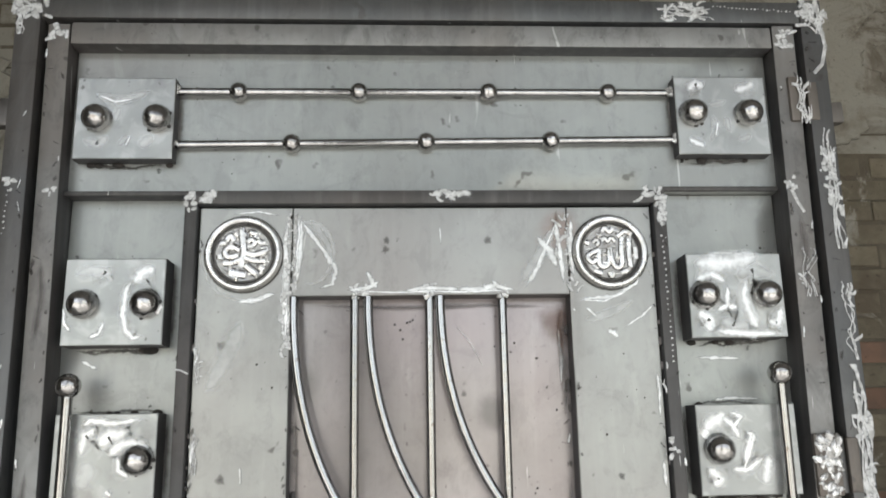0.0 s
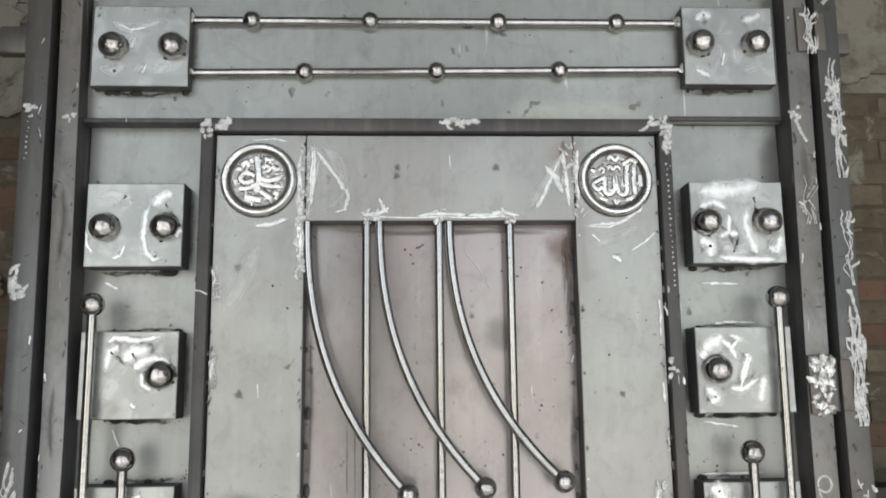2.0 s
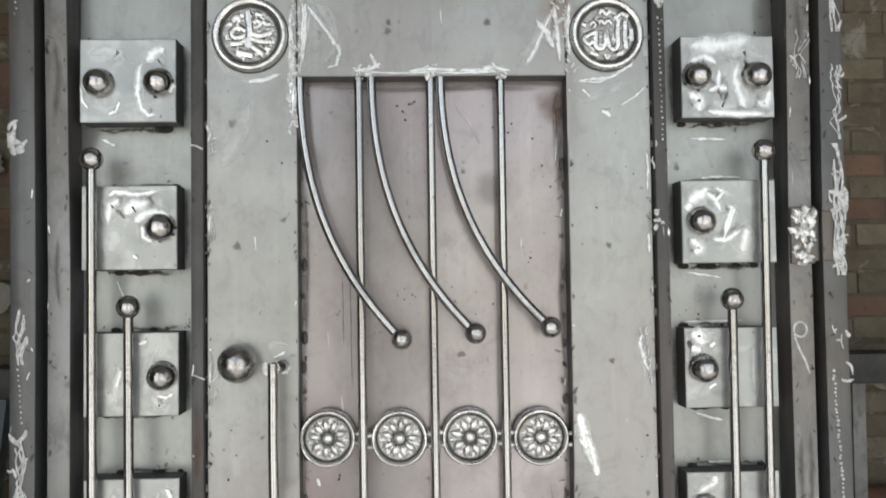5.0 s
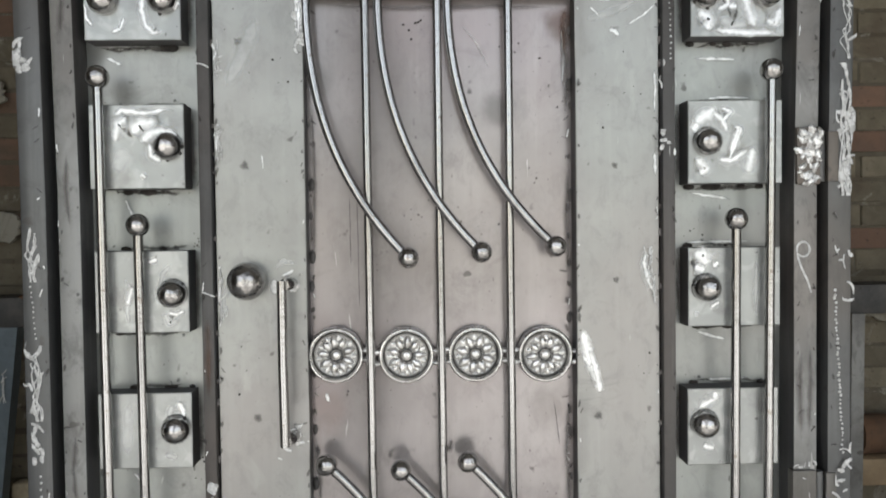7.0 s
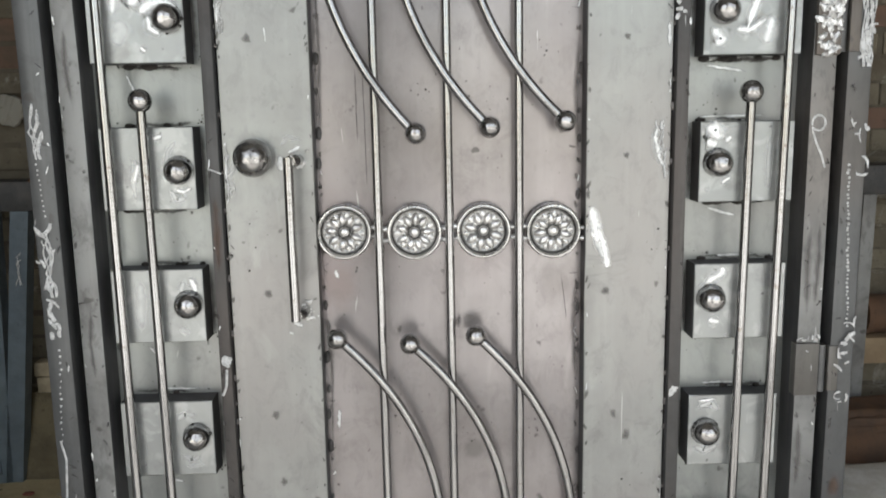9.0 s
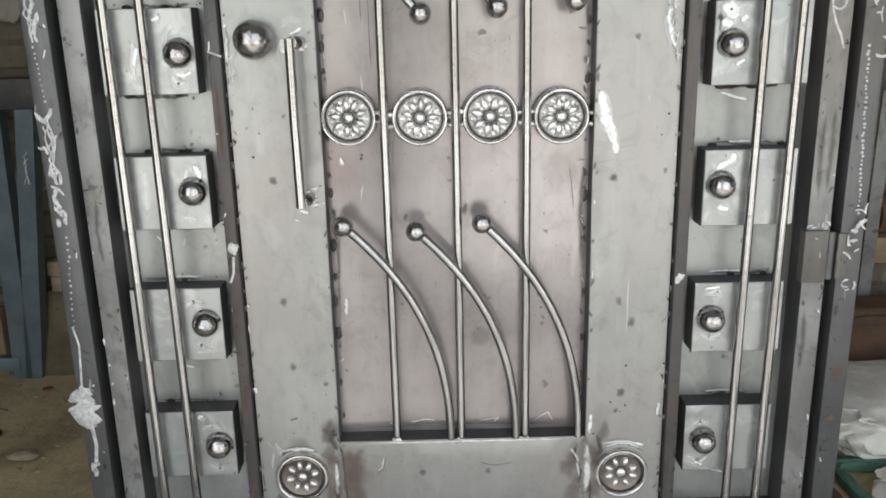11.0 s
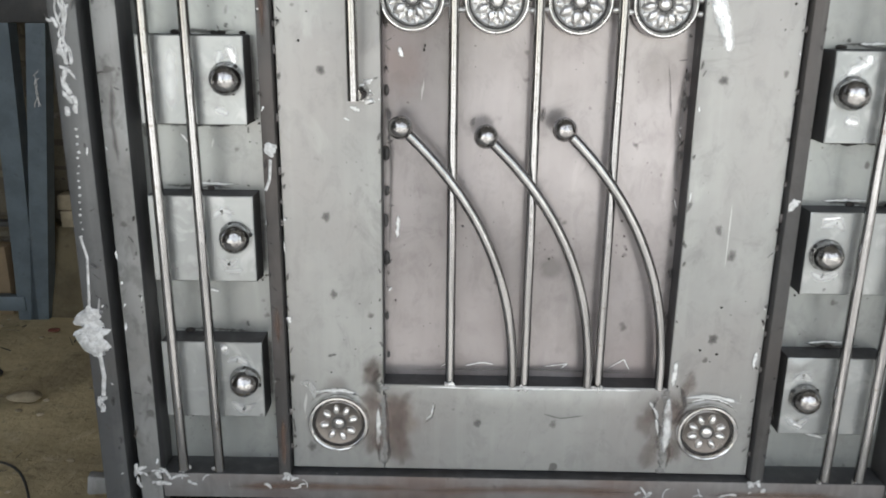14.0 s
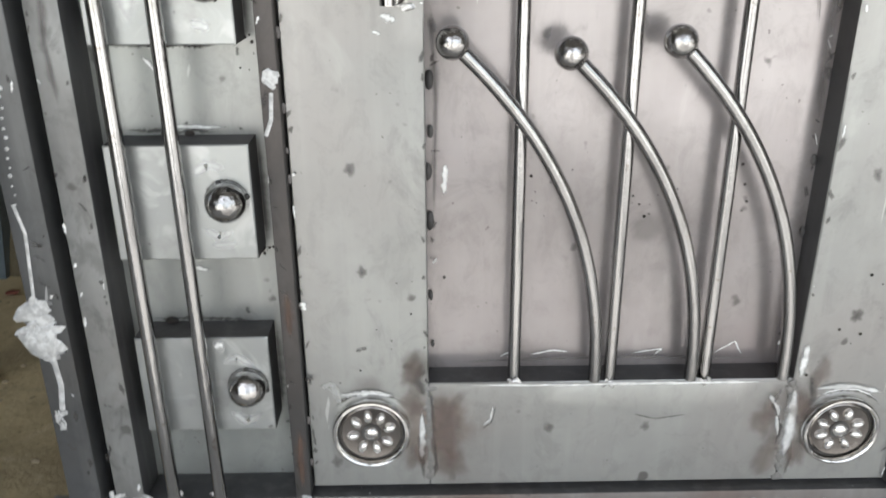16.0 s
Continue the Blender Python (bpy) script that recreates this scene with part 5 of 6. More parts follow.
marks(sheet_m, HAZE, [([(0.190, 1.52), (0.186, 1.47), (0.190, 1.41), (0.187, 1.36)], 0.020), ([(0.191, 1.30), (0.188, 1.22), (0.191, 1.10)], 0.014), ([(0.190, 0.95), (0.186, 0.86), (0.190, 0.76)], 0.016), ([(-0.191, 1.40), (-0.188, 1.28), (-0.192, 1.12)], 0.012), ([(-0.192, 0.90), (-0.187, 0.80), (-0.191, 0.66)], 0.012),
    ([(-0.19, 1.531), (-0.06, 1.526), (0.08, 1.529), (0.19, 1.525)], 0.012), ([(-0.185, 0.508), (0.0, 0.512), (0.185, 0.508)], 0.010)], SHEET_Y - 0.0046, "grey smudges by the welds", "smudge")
marks(sheet_m, RUSTY, [([(0.189, 1.53), (0.184, 1.50), (0.188, 1.45)], 0.014)], SHEET_Y - 0.0056, "rust film", "rust_mark")
# fine spatter
def spatter(owner, y, spots, spread, each):
    bm = bmesh.new()
    for x, z in spots:
        for _ in range(each):
            add_ball(bm, (x + rng.gauss(0, spread), y, z + rng.gauss(0, spread)), rng.choice((0.0007, 0.0009, 0.0012, 0.0018)), 6, 4, (1, 0.5, 1))
    part("spatter", bm, SCORCH, owner, "specks of weld spatter")


spatter(sheet_m, SHEET_Y - 0.0008, ((-0.03, 1.21), (0.04, 1.20), (0.14, 1.27), (0.13, 1.45), (-0.04, 1.50), (-0.09, 0.70), (0.02, 0.69), (0.12, 0.71), (0.17, 1.40), (-0.15, 1.0)), 0.016, 9)
spatter(sheet_l, SHEET_Y - 0.0008, [(b[rng.choice((0, 1))], b[rng.choice((2, 3))] + rng.uniform(-0.02, 0.02)) for b in BLOCKS[2:] if b[0] < 0], 0.012, 9)
spatter(sheet_r, SHEET_Y - 0.0008, [(b[rng.choice((0, 1))], b[rng.choice((2, 3))] + rng.uniform(-0.02, 0.02)) for b in BLOCKS[2:] if b[0] > 0], 0.012, 9)
spatter(sheet_t, TOP_Y - 0.0008, ((-0.30, 1.74), (0.30, 1.72), (0.12, 1.87), (-0.35, 1.88)), 0.03, 7)
spatter(strip_l, -0.0008, ((-0.30, 1.0), (-0.25, 1.45), (-0.22, 0.6), (-0.3, 0.5)), 0.03, 6)
spatter(strip_r, -0.0008, ((0.30, 1.0), (0.25, 1.40), (0.29, 0.6), (0.23, 0.5)), 0.03, 6)
# scorch spots on the raised panel
for owner, spots in ((strip_l, ((-0.284, 1.293), (-0.272, 0.927), (-0.271, 0.738), (-0.263, 0.63), (-0.29, 1.47), (-0.30, 0.40))), (strip_r, ((0.254, 1.288), (0.228, 0.92), (0.242, 0.728), (0.262, 0.693), (0.255, 1.12), (0.25, 0.575))),
                     (panel_head, ((-0.064, 1.618), (0.081, 1.618), (-0.066, 1.604))), (panel_foot, ((-0.066, 0.442), (0.040, 0.442)))):
    bm = bmesh.new()
    for x, z in spots:
        blot(bm, x, z, rng.uniform(0.007, 0.012), PY + 0.0004)
    part("scorch_mark", bm, HAZE, owner, "small dark scorch spots")
# dark tack welds down the recess sides and along the panel's edges
bm = bmesh.new()
for x in (-0.194, 0.193):
    z = 0.53
    while z < 1.53:
        add_ball(bm, (x + rng.uniform(-0.002, 0.002), 0.032, z), 0.0050 * rng.uniform(0.5, 1.4), 8, 5, (0.7, 0.6, 1.6))
        z += rng.uniform(0.03, 0.09)
part("weld", bm, BAR, sheet_m, "dark tack welds")
bm = bmesh.new()
for x in (-0.3288, 0.3208):
    z = 0.40
    while z < 1.65:
        add_ball(bm, (x, 0.0, z), 0.0028 * rng.uniform(0.6, 1.4), 7, 5, (0.8, 0.6, 1.8))
        z += rng.uniform(0.02, 0.14)
part("weld", bm, SCORCH_LIGHT, strip_l, "small tack welds")
# filler on the inner bars
bm = daub(bmesh.new(), -0.345, -0.300, 1.674, 1.687, -0.0125, 14, 0.007, 0.25)
daub(bm, -0.345, -0.333, 1.655, 1.674, -0.0125, 8, 0.006, 0.25)
daub(bm, -0.005, 0.062, 1.674, 1.687, -0.0125, 14, 0.006, 0.25)
daub(bm, 0.296, 0.340, 1.674, 1.692, -0.0125, 14, 0.006, 0.25)
daub(bm, 0.326, 0.339, 1.625, 1.674, -0.0125, 12, 0.005, 0.25)
bead_line(bm, (0.331, -0.0125, 1.62), (0.334, -0.0125, 1.44), 0.0016, 0.008)
lumps(bm, -0.340, -0.335, 0.822, 0.834, -0.0125, 5, 0.0100, 0.2)
add_sweep(bm, [(-0.337, -0.0125, 0.815), (-0.339, -0.0125, 0.79), (-0.345, -0.0125, 0.775)], 0.002, segs=6, flat=0.4)
daub(bm, 0.327, 0.334, 0.755, 0.795, -0.0125, 8, 0.005, 0.25)
add_sweep(bm, [(-0.330, -0.0125, 1.432), (-0.340, -0.0125, 1.437), (-0.347, -0.0125, 1.438)], 0.0012, segs=6, flat=0.4)
add_sweep(bm, [(-0.328, -0.0125, 1.105), (-0.340, -0.0125, 1.110), (-0.347, -0.0125, 1.112)], 0.0012, segs=6, flat=0.4)
part("filler", bm, CHALK, bar_t, "smears of pale filler")
# stiles and rails
bm = daub(bmesh.new(), -0.545, -0.520, 1.918, 1.944, FRONT - 0.0005, 18, 0.006, 0.25)
daub(bm, -0.535, -0.518, 1.680, 1.697, FRONT - 0.0005, 8, 0.005, 0.3)
part("weld", bm, CHALK, stile_l, "pale corner weld")
bm = daub(bmesh.new(), 0.520, 0.550, 1.918, 1.948, FRONT - 0.0005, 24, 0.006, 0.25)
daub(bm, 0.513, 0.530, 1.685, 1.708, FRONT - 0.0005, 12, 0.006, 0.3)
add_sweep(bm, [(0.522, FRONT, 1.69), (0.530, FRONT, 1.67), (0.538, FRONT, 1.655)], 0.0025, segs=6, flat=0.4)
scribble(bm, 0.518, 0.550, 1.53, 1.60, FRONT - 0.0005, 4, 0.0018)
scribble(bm, 0.536, 0.560, 1.79, 1.872, -0.0185, 7, 0.0025)
curl = [(x, FRONT - 0.0004, z) for x, z in arc(0.529, 1.162, 0.0095, 200, -150, 1.15)] + [(0.521, FRONT - 0.0004, 1.150), (0.527, FRONT - 0.0004, 1.133), (0.535, FRONT - 0.0004, 1.117), (0.541, FRONT - 0.0004, 1.098)]
add_sweep(bm, curl, 0.0020, segs=6, flat=0.4, taper=lambda t: 0.7 + 0.8 * abs(noise.noise((t * 9, 2, 0))))
scribble(bm, 0.515, 0.546, 0.245, 0.285, -0.0185, 6, 0.0035)
daub(bm, 0.516, 0.546, 0.338, 0.352, -0.0185, 10, 0.0035, 0.7)
daub(bm, 0.515, 0.530, 0.815, 0.845, -0.0185, 5, 0.002)
daub(bm, 0.514, 0.546, 0.838, 0.850, -0.0185, 6, 0.0022)
part("weld", bm, CHALK, stile_r, "pale weld smears")
bm = lumps(bmesh.new(), 0.519, 0.551, 1.260, 1.337, -0.0180, 46, 0.0075, 0.6)
part("weld", bm, WELD, stile_r, "lumpy bright weld over the hinge")
bm = daub(bmesh.new(), -0.55, -0.505, 0.335, 0.372, FRONT - 0.0005, 18, 0.004, 0.25)
daub(bm, -0.350, -0.322, 0.350, 0.362, FRONT - 0.0005, 12, 0.003, 0.3)
daub(bm, 0.318, 0.345, 0.346, 0.362, FRONT - 0.0005, 12, 0.0035, 0.3)
for x0, x1, z in ((-0.37, -0.30, 0.345), (0.20, 0.33, 0.340), (0.15, 0.20, 0.343), (-0.50, -0.44, 0.350)):
    daub(bm, x0, x1, z - 0.006, z + 0.006, FRONT - 0.0005, 9, 0.003)
part("weld", bm, CHALK, mid_rail, "bright weld spatter")
marks(stile_r, HAZE, [([(0.526, 1.02), (0.524, 0.95), (0.527, 0.87)], 0.020), ([(0.538, 1.03), (0.540, 0.96), (0.537, 0.88)], 0.016), ([(0.522, 0.72), (0.526, 0.66), (0.522, 0.60)], 0.018), ([(0.530, 1.66), (0.534, 1.60), (0.530, 1.52)], 0.020)], FRONT - 0.0010, "grey grime on the tube", "smudge")
marks(stile_l, HAZE, [([(-0.532, 1.60), (-0.528, 1.54), (-0.533, 1.47)], 0.018), ([(-0.530, 1.32), (-0.534, 1.26), (-0.529, 1.20)], 0.014), ([(-0.528, 0.92), (-0.533, 0.86), (-0.530, 0.80)], 0.014)], FRONT - 0.0010, "grey grime on the tube", "smudge")
bm = scribble(bmesh.new(), 0.296, 0.312, 1.125, 1.170, PY, 3, 0.0018)
scribble(bm, 0.304, 0.316, 1.085, 1.130, PY, 2, 0.0016)
part("filler", bm, CHALK, strip_r, "curls of pale filler")
bm = scribble(bmesh.new(), -0.326, -0.312, 1.30, 1.36, PY, 2, 0.0014)
scribble(bm, -0.326, -0.314, 1.07, 1.15, PY, 2, 0.0014)
scribble(bm, -0.326, -0.316, 1.42, 1.48, PY, 2, 0.0012)
part("filler", bm, CHALK, strip_l, "curls of pale filler")
bm = daub(bmesh.new(), 0.318, 0.334, 1.305, 1.335, -0.0132, 10, 0.005)
daub(bm, 0.318, 0.330, 1.40, 1.44, -0.0132, 6, 0.002)
part("filler", bm, CHALK, bar_r, "pale dabs of filler")
# frame
bm = scribble(bmesh.new(), -0.604, -0.575, 1.93, 1.99, -0.0105, 5, 0.003)
daub(bm, -0.602, -0.55, 1.958, 1.992, -0.0105, 26, 0.007, 0.2)
daub(bm, -0.598, -0.578, 1.690, 1.712, -0.0105, 10, 0.006, 0.25)
bead_line(bm, (-0.588, -0.0105, 1.69), (-0.590, -0.0105, 1.63), 0.0015, 0.007)
daub(bm, -0.598, -0.578, 1.425, 1.485, -0.0105, 16, 0.0065, 0.25)
scribble(bm, -0.600, -0.575, 1.13, 1.215, -0.0105, 3, 0.0032)
bead_line(bm, (-0.588, -0.0105, 1.13), (-0.583, -0.0105, 1.05), 0.0016, 0.007)
scribble(bm, -0.600, -0.574, 0.93, 1.035, -0.0105, 6, 0.0032)
daub(bm, -0.588, -0.576, 0.855, 0.925, -0.0105, 14, 0.005, 0.3)
bead_line(bm, (-0.580, -0.0105, 0.85), (-0.590, -0.0105, 0.70), 0.0018, 0.009)
add_sweep(bm, [(-0.592, -0.0105, 0.71), (-0.586, -0.0105, 0.68), (-0.592, -0.0105, 0.60)], 0.0018, segs=6, flat=0.4)
lumps(bm, -0.598, -0.584, 0.556, 0.600, -0.0105, 12, 0.0150, 0.3)
lumps(bm, -0.592, -0.580, 0.540, 0.560, -0.0105, 4, 0.0100, 0.3)
add_sweep(bm, [(-0.585, -0.0105, 0.55), (-0.582, -0.0105, 0.51), (-0.586, -0.0105, 0.48)], 0.003, segs=6, flat=0.4)
scribble(bm, -0.597, -0.583, 0.455, 0.49, -0.0105, 2, 0.003)
part("filler", bm, CHALK, jamb_l, "blobs of pale filler")
bm = scribble(bmesh.new(), 0.572, 0.606, 1.94, 1.998, -0.0105, 6, 0.0035)
daub(bm, 0.56, 0.606, 1.955, 1.996, -0.0105, 30, 0.007, 0.2)
add_sweep(bm, [(0.598, -0.0105, 1.95), (0.602, -0.0105, 1.92), (0.594, -0.0105, 1.89), (0.580, -0.0105, 1.875)], 0.003, segs=6, flat=0.4)
scribble(bm, 0.577, 0.600, 1.60, 1.79, -0.0105, 6, 0.0028)
daub(bm, 0.578, 0.597, 1.65, 1.78, -0.0105, 22, 0.0055, 0.25)
scribble(bm, 0.577, 0.602, 1.515, 1.555, -0.0105, 3, 0.003)
scribble(bm, 0.580, 0.604, 1.44, 1.515, -0.0105, 3, 0.002)
scribble(bm, 0.578, 0.603, 1.24, 1.43, -0.0105, 9, 0.0035)
daub(bm, 0.582, 0.602, 1.26, 1.42, -0.0105, 24, 0.006, 0.25)
daub(bm, 0.576, 0.602, 1.145, 1.166, -0.0105, 10, 0.003)
daub(bm, 0.592, 0.602, 1.08, 1.15, -0.0105, 6, 0.003)
bead_line(bm, (0.577, -0.0105, 1.10), (0.590, -0.0105, 0.86), 0.0020, 0.006)
daub(bm, 0.580, 0.600, 0.815, 0.872, -0.0140, 14, 0.004)
daub(bm, 0.575, 0.598, 0.775, 0.82, -0.0140, 7, 0.0025)
daub(bm, 0.570, 0.600, 0.742, 0.757, -0.0110, 8, 0.003)
scribble(bm, 0.578, 0.600, 0.24, 0.345, -0.0145, 6, 0.0035)
part("filler", bm, CHALK, jamb_r, "loops and blobs of pale filler")
bm = scribble(bmesh.new(), 0.335, 0.44, 1.962, 1.990, -0.0105, 7, 0.003)
daub(bm, 0.34, 0.44, 1.962, 1.990, -0.0105, 16, 0.006, 0.25)
bead_line(bm, (0.44, -0.0105, 1.985), (0.56, -0.0105, 1.978), 0.0013, 0.006)
part("filler", bm, CHALK, head, "scribbled pale filler")
part("weld", lumps(bmesh.new(), 0.375, 0.39, 1.742, 1.75, TOP_Y - 0.002, 3, 0.004), SCORCH, sheet_t)


def spread(ob, side, rate, start=1.25):
    """Lets an upright and what is welded to it lean outward above a height, as the real tubes do."""
    for o in (ob, *ob.children):
        bm = bmesh.new()
        bm.from_mesh(o.data)
        if o is ob:
            bmesh.ops.bisect_plane(bm, geom=bm.verts[:] + bm.edges[:] + bm.faces[:], plane_co=(0, 0, start), plane_no=(0, 0, 1))
        for v in bm.verts:
            v.co.x += side * rate * max(v.co.z - start, 0.0)
        bm.to_mesh(o.data)
        bm.free()


spread(stile_l, -1, 0.018)
spread(stile_r, 1, 0.018)
spread(jamb_l, -1, 0.012)
spread(jamb_r, 1, 0.012)

# ---- behind the door ----

def bent_angle(a, b, w, depth):
    """An angle iron from a to b: a face towards the room and a flange going back."""
    bm = bmesh.new()
    a, b = Vector(a), Vector(b)
    for p0, p1, p2 in ((Vector((0, 0, 0)), Vector((w, 0, 0)), Vector((0, 0.005, 0))), (Vector((w, 0, 0)), Vector((0.005, 0, 0)), Vector((0, depth, 0)))):
        corners = [p0, p0 + p1, p0 + p1 + p2, p0 + p2]
        lo = [bm.verts.new(a + c) for c in corners]
        hi = [bm.verts.new(b + c) for c in corners]
        bm.faces.new(lo)
        bm.faces.new(hi)
        for k in range(4):
            bm.faces.new((lo[k], lo[(k + 1) % 4], hi[(k + 1) % 4], hi[k]))
    return bm


def bench(x0, x1, legs, label):
    y0, h = WALL_Y - 0.17, FLOOR + 0.85
    b = thing("workbench", label, "workbench", "workbenches along the wall")
    part("top_beam", box(x0, x1, y0, y0 + 0.045, h - 0.078, h, 0.003), DARK, b)
    part("top_board", box(x0, x1, y0 + 0.046, WALL_Y - 0.03, h - 0.03, h - 0.002, 0.003), DARK, b)
    for top, foot, w, mat in legs:
        part("leg", bent_angle((foot, y0 + 0.06, FLOOR - 0.01), (top, y0 + 0.004, h - 0.0785), w, 0.04), mat, b, "blue-grey angle iron leg")
    for i in range(7):
        part("bolt", ball((x0 + 0.02 + (x1 - x0 - 0.04) * i / 6, y0 + 0.01, h), 0.012, u=8, v=6, scale=(1.2, 1, 0.6)), RUST, b)
    return b


left_bench = bench(-2.2, -1.035, ((-1.119, -1.236, 0.042, BENCH), (-1.213, -1.268, 0.048, BENCH), (-2.1, -1.95, 0.058, BENCH)), "steel trestle workbench with blue-grey legs against the brick wall")
part("foot_bar", box(-1.93, -1.241, 1.0, 1.03, FLOOR + 0.025, FLOOR + 0.065, 0.002), BENCH, left_bench)
part("shelf_bar", box(-1.93, -1.245, 1.03, 1.06, FLOOR + 0.25, FLOOR + 0.265, 0.002), DARK, left_bench)
mark = scribble(bmesh.new(), -1.122, -1.106, 0.755, 0.842, WALL_Y - 0.163, 2, 0.002)
part("filler", mark, CHALK, left_bench, "loop of pale filler")
bench(1.06, 2.2, ((1.128, 1.152, 0.030, TUBE), (2.1, 2.1, 0.03, BENCH)), "steel workbench with thin grey legs against the brick wall")
crate = thing("wooden_box", "small dusty wooden box under the workbench", "box")
part("box_body", box(-1.75, -1.30, 1.045, 1.10, FLOOR - 0.005, FLOOR + 0.19, 0.004), WOOD, crate)


# earth made darker than the floor: the shade by the wall as colour
BANK = flat_mat("shaded_earth", (0.20, 0.165, 0.10), (0.13, 0.108, 0.068), 9, 0.95, 0, 0.8, 0.012, (0.10, 0.085, 0.06))


def earth_bank(x0, x1):
    """Spilled earth heaped against the foot of the wall."""
    bm = bmesh.new()
    rows = []
    for i in range(41):
        x = x0 + (x1 - x0) * i / 40
        row = []
        for j in range(13):
            f = j / 12
            n = noise.noise((x * 9, f * 3, 2.0))
            y = 1.025 + 0.035 * min(1, 2 * f) + 0.055 * max(0, 2 * f - 1) + 0.006 * n
            z = FLOOR - 0.012 + 0.255 * min(1, 2 * f) ** 0.8 + 0.012 * n * (f > 0.05) + 0.004 * noise.noise((x * 40, f * 12, 1))
            row.append(bm.verts.new((x, min(y, 1.1145), z)))
        row.append(bm.verts.new((x, 1.1145, FLOOR - 0.012)))
        rows.append(row)
    for a, b in zip(rows, rows[1:]):
        for j in range(13):
            bm.faces.new((a[j], b[j], b[j + 1], a[j + 1]))
        bm.faces.new((a[13], b[13], b[0], a[0]))
    bm.faces.new(rows[0])
    bm.faces.new(rows[-1][::-1])
    tagged(part("earth_bank", bm, BANK), "bank of spilled earth along the wall, coloured dark for shade", "earth bank")


earth_bank(-1.28, -0.62)
for x, z in ((-1.120, 0.4235), (-1.123, 0.4700)):
    bm = box(x - 0.026, x + 0.026, 1.055, 1.10, z, z + 0.045, 0.006)
    for v in bm.verts:
        v.co += 0.003 * noise.noise_vector(v.co * 50)
    tagged(part("stone_block", bm, STONE), "pale broken stone block on the earth bank", "stone", "stone blocks on the bank")


def sack(x, y, z, sx, sy, sz, mat, seed, label):
    bm = bmesh.new()
    bmesh.ops.create_icosphere(bm, subdivisions=5, radius=1)
    for v in bm.verts:
        n = v.co.normalized()
        q = Vector([math.copysign(abs(c) ** 0.62, c) for c in n])
        w = 1 + 0.12 * noise.noise(n * 2.3 + Vector((seed, 0, 0))) + 0.07 * noise.noise(n * 6 + Vector((0, seed, 0))) + 0.04 * noise.noise(n * 15 + Vector((0, 0, seed)))
        v.co = Vector((x + q.x * sx * w, y + q.y * sy * w, z + sz + q.z * sz * w))
    tagged(part("sack", bm, mat), label, "sack", "sacks beside the door")


sack(1.16, 0.58, FLOOR - 0.008, 0.36, 0.20, 0.065, SACK, 1.0, "crumpled white woven plastic sack on the floor")
sack(1.17, 0.405, FLOOR - 0.004, 0.35, 0.012, 0.020, GREEN, 2.0, "thin green hem of a folded woven sack")
sack(1.11, 0.265, FLOOR - 0.008, 0.25, 0.105, 0.032, SACK, 3.0, "folded white woven sack lying on the floor")
sack(0.822, 0.285, FLOOR - 0.004, 0.014, 0.105, 0.012, GREEN, 5.0, "green edge strip of a woven sack")
sack(0.768, 0.23, FLOOR - 0.004, 0.016, 0.15, 0.010, RUST, 4.0, "dark brown rag strip on the floor by the sacks")
sack(1.20, 0.93, FLOOR - 0.008, 0.30, 0.10, 0.105, RUST, 6.0, "dusty brown bundle on the floor by the wall")


def drum():
    t = thing("iron_pipe", "rusty brown iron pipe lying on a plank by the wall", "pipe")
    part("pipe_body", sweep([(1.20, 1.06, FLOOR + 0.42), (1.3, 1.06, FLOOR + 0.42), (1.8, 1.06, FLOOR + 0.42)], 0.055, segs=32), RUST, t)
    part("pipe_rim", sweep([(1.195, 1.06, FLOOR + 0.42), (1.215, 1.06, FLOOR + 0.42)], 0.058, segs=32), RUST, t)


drum()
plank = thing("plank", "raw wooden plank shelf under the workbench", "plank")
part("board", box(1.02, 1.85, 1.00, 1.115, FLOOR + 0.29, FLOOR + 0.364, 0.003), WOOD, plank)


def rubble(count):
    bm = bmesh.new()
    for i in range(count):
        side = -1 if i % 3 else 1
        x, y = side * rng.uniform(0.66, 1.5), rng.uniform(-0.1, 1.05)
        r = rng.uniform(0.002, 0.007)
        made = bmesh.ops.create_icosphere(bm, subdivisions=1, radius=r)["verts"]
        for v in made:
            v.co *= rng.uniform(0.7, 1.2)
            v.co = Vector((v.co.x * 1.5 + x, v.co.y + y, v.co.z * 0.7 + FLOOR))
    tagged(part("rubble", bm, STONE, smooth=False), "loose chips and small stones scattered on the earth floor", "rubble", kind="stuff")


rubble(140)


def litter(count):
    """Dark swarf, twigs and flakes trodden into the earth."""
    bm = bmesh.new()
    for i in range(count):
        side = -1 if i % 4 else 1
        x, y, a = side * rng.uniform(0.66, 1.35), rng.uniform(-0.05, 1.03), rng.uniform(0, math.pi)
        length, w = rng.uniform(0.006, 0.03), rng.uniform(0.0006, 0.0018)
        d = Vector((math.cos(a), math.sin(a), 0)) * length
        p = Vector((x, y, FLOOR + 0.004))
        add_sweep(bm, [p - d, p + Vector((-d.y, d.x, 0)) * rng.uniform(-0.08, 0.08), p + d], w, segs=5, flat=0.7, taper=lambda t: 1.1 - 0.7 * abs(t - 0.4))
    tagged(part("litter", bm, DARK, smooth=False), "dark swarf and twigs trodden into the earth floor", "litter", kind="stuff")


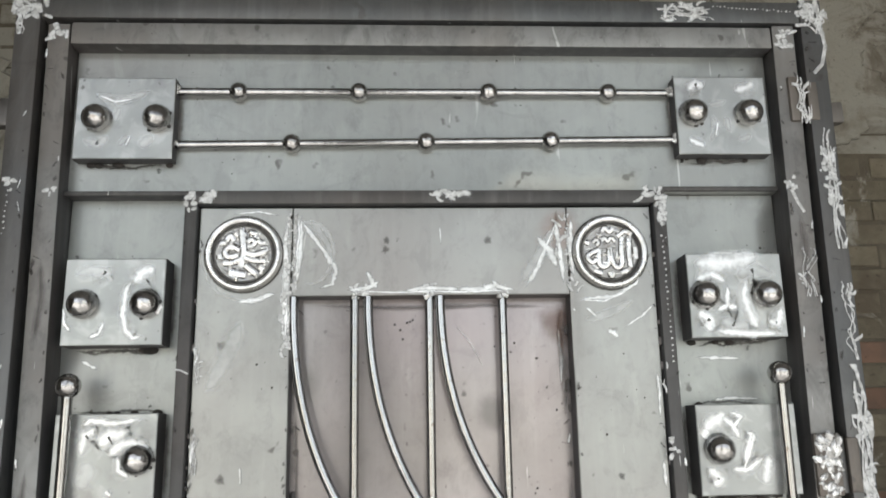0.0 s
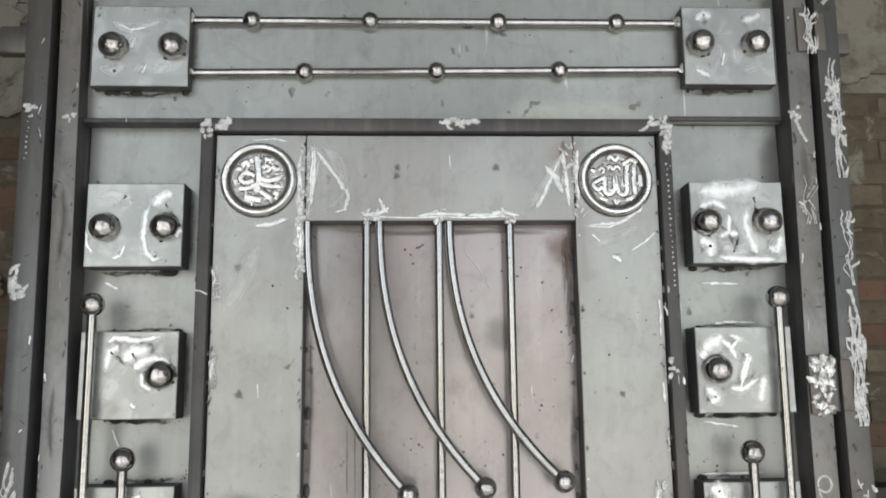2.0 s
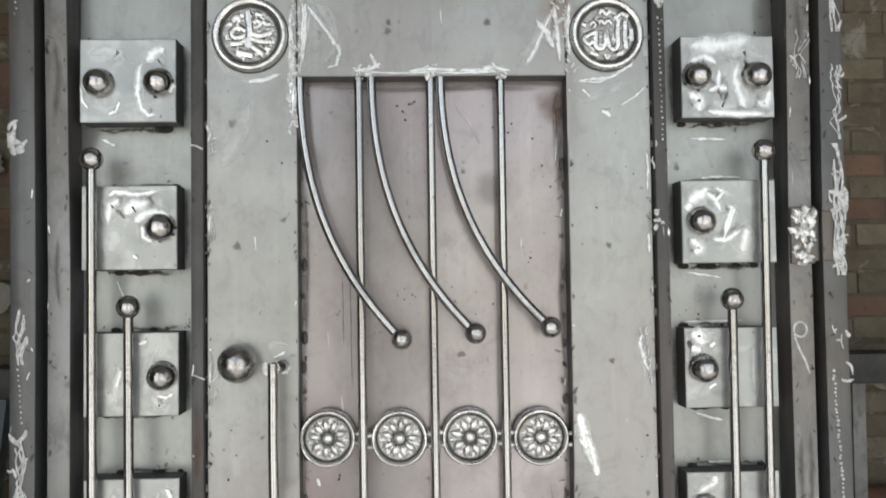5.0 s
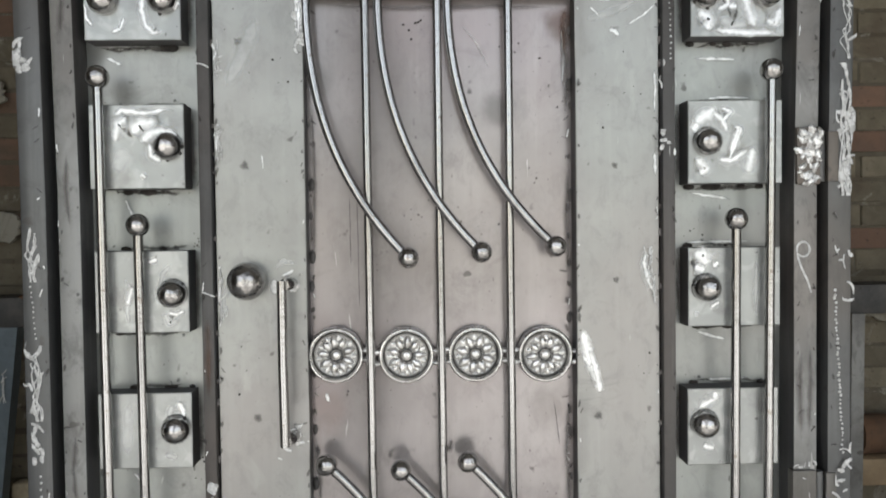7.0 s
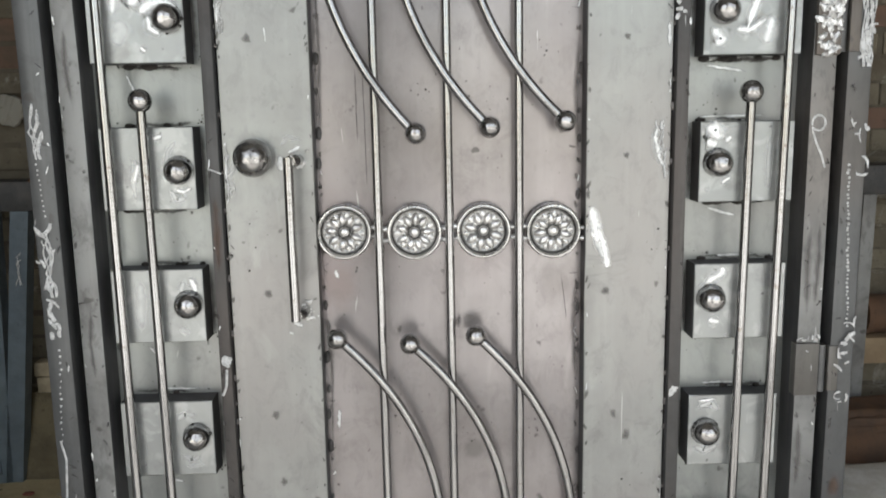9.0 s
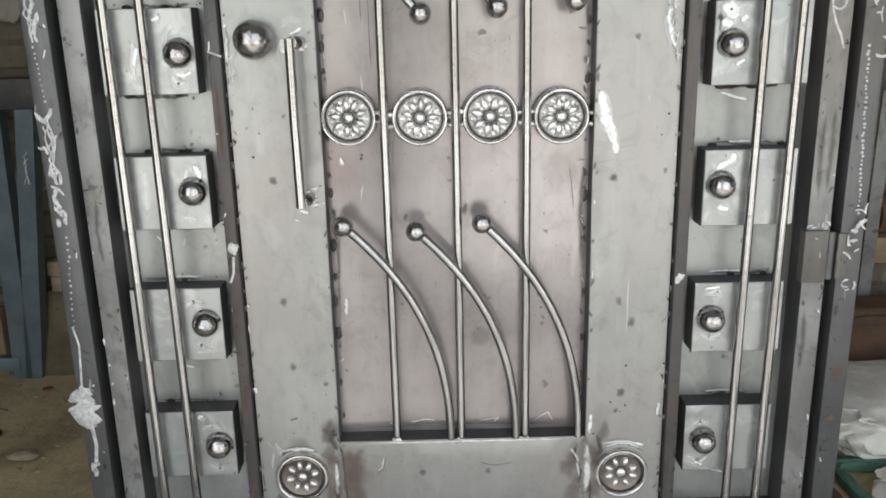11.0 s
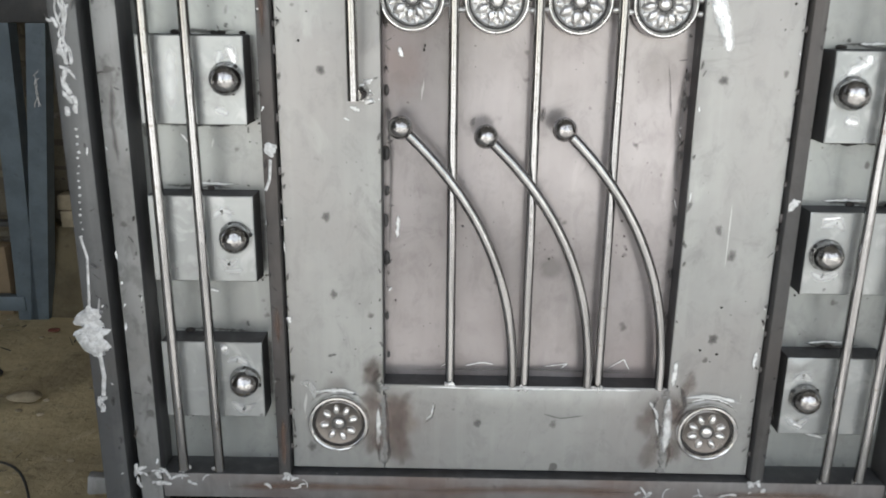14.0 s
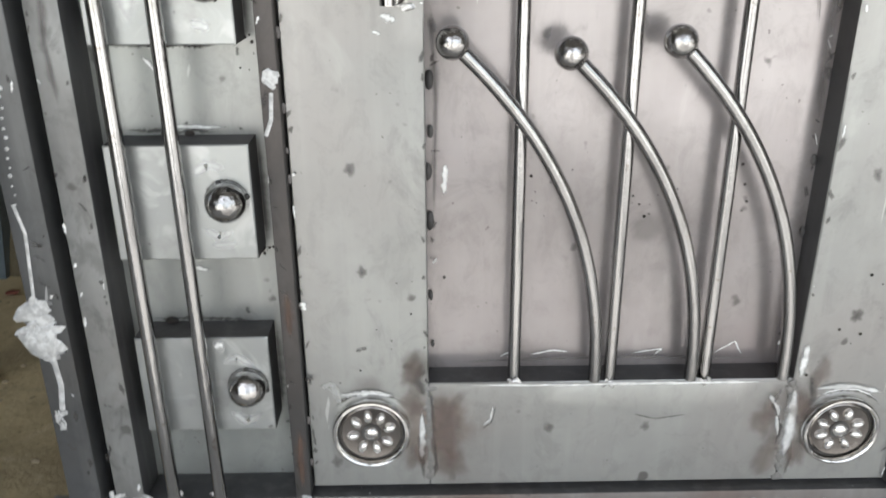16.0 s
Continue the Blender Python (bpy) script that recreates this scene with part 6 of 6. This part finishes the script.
litter(40)
for x, y, r, mat, label, name in ((-1.02, 0.55, 0.022, STONE, "pale flat stone on the earth floor", "stone"), (-1.13, 0.92, 0.010, RED, "scrap of red plastic on the earth floor", "red_scrap"),
                                  (-1.16, 0.66, 0.02, DARK, "dark iron offcut on the earth floor", "offcut"), (-0.99, 1.0, 0.02, WOOD, "chip of pale wood on the earth floor", "wood_chip")):
    bm = bmesh.new()
    bmesh.ops.create_icosphere(bm, subdivisions=3, radius=r)
    for v in bm.verts:
        v.co = Vector((v.co.x * 1.7 + x, v.co.y + y, v.co.z * 0.45 + FLOOR + 0.006)) + 0.004 * noise.noise_vector(v.co * 60)
    tagged(part(name, bm, mat), label, name.replace("_", " "))
wire = bezier((-1.02, 0.28, FLOOR + 0.004), (-0.86, 0.34, FLOOR + 0.012), (-0.84, 0.16, FLOOR + 0.006), (-0.72, 0.02, FLOOR + 0.004), 20)
tagged(part("wire", sweep(wire, 0.0025, segs=6), DARK), "thin dark wire curled on the earth floor", "wire")


def bricks():
    wall = bpy.data.objects["wall_back"]
    L, H, J = 0.206, 0.059, 0.009
    meshes = []
    for mat in (BRICK, BRICK_RED, BRICK_PALE):
        for s in range(3):
            bm = box(-L / 2, L / 2, -0.003, 0.012, -H / 2, H / 2, 0.003)
            for v in bm.verts:
                v.co += 0.003 * Vector((noise.noise(v.co * 40 + Vector((s, 0, 0))), noise.noise(v.co * 30 + Vector((0, s, 5))), noise.noise(v.co * 40 + Vector((9, 0, s)))))
            me = bpy.data.meshes.new("brick")
            bm.to_mesh(me)
            bm.free()
            me.materials.append(mat)
            meshes.append(me)
    for side in (-1, 1):
        for row in range(38):
            z = FLOOR + 0.02 + row * (H + J)
            for i in range(4):
                x = side * (0.80 + (0.11 if row % 2 else 0.0) + i * (L + J))
                if z > 2.2 or (2.05 < z and rng.random() < 0.5):
                    me = meshes[6 + rng.randrange(3)]
                elif z < 0.95:
                    me = meshes[rng.choice((0, 1, 2))]
                else:
                    me = meshes[rng.choice((0, 1, 2, 0, 1, 2, 3, 4, 5))]
                ob = new("brick", me)
                ob.parent = wall
                ob.location = (x + rng.uniform(-0.012, 0.012), WALL_Y + rng.uniform(-0.004, 0.003), z + rng.uniform(-0.005, 0.005))


bricks()


def plaster_remnants():
    """Flaking remains of limewashed plaster that cling to the brick wall."""
    wall = bpy.data.objects["wall_back"]
    own = random.Random(11)
    spots = [(side * own.uniform(1.12, 1.72), own.uniform(2.13, 2.62), own.uniform(0.07, 0.17)) for side in (1, 1, 1, -1, -1) for _ in range(3)]
    spots += [(own.uniform(1.16, 1.5), own.uniform(0.75, 1.0), own.uniform(0.03, 0.07)) for _ in range(4)] + [(own.uniform(-1.4, -1.1), own.uniform(1.15, 1.7), own.uniform(0.03, 0.08)) for _ in range(5)]
    for n, (x, z, r) in enumerate(spots):
        bm = bmesh.new()
        rings = []
        for f, y in ((1.0, 0.0), (0.96, 0.007), (0.6, 0.009)):
            ring = []
            for k in range(40):
                a = 2 * math.pi * k / 40
                q = f * r * (1 + 0.45 * noise.noise((math.cos(a) * 1.3 + n, math.sin(a) * 1.3, n)) + 0.22 * noise.noise((math.cos(a) * 5 + n, math.sin(a) * 5, n)))
                ring.append(bm.verts.new((x + 1.5 * q * math.cos(a), WALL_Y - 0.004 - 0.0012 * n - y, z + q * math.sin(a))))
            rings.append(ring)
        for c, d in zip(rings, rings[1:]):
            for k in range(40):
                bm.faces.new((c[k], c[(k + 1) % 40], d[(k + 1) % 40], d[k]))
        bm.faces.new(rings[-1])
        part("plaster_patch", bm, BRICK_PALE, wall, "flaking limewashed plaster")


plaster_remnants()
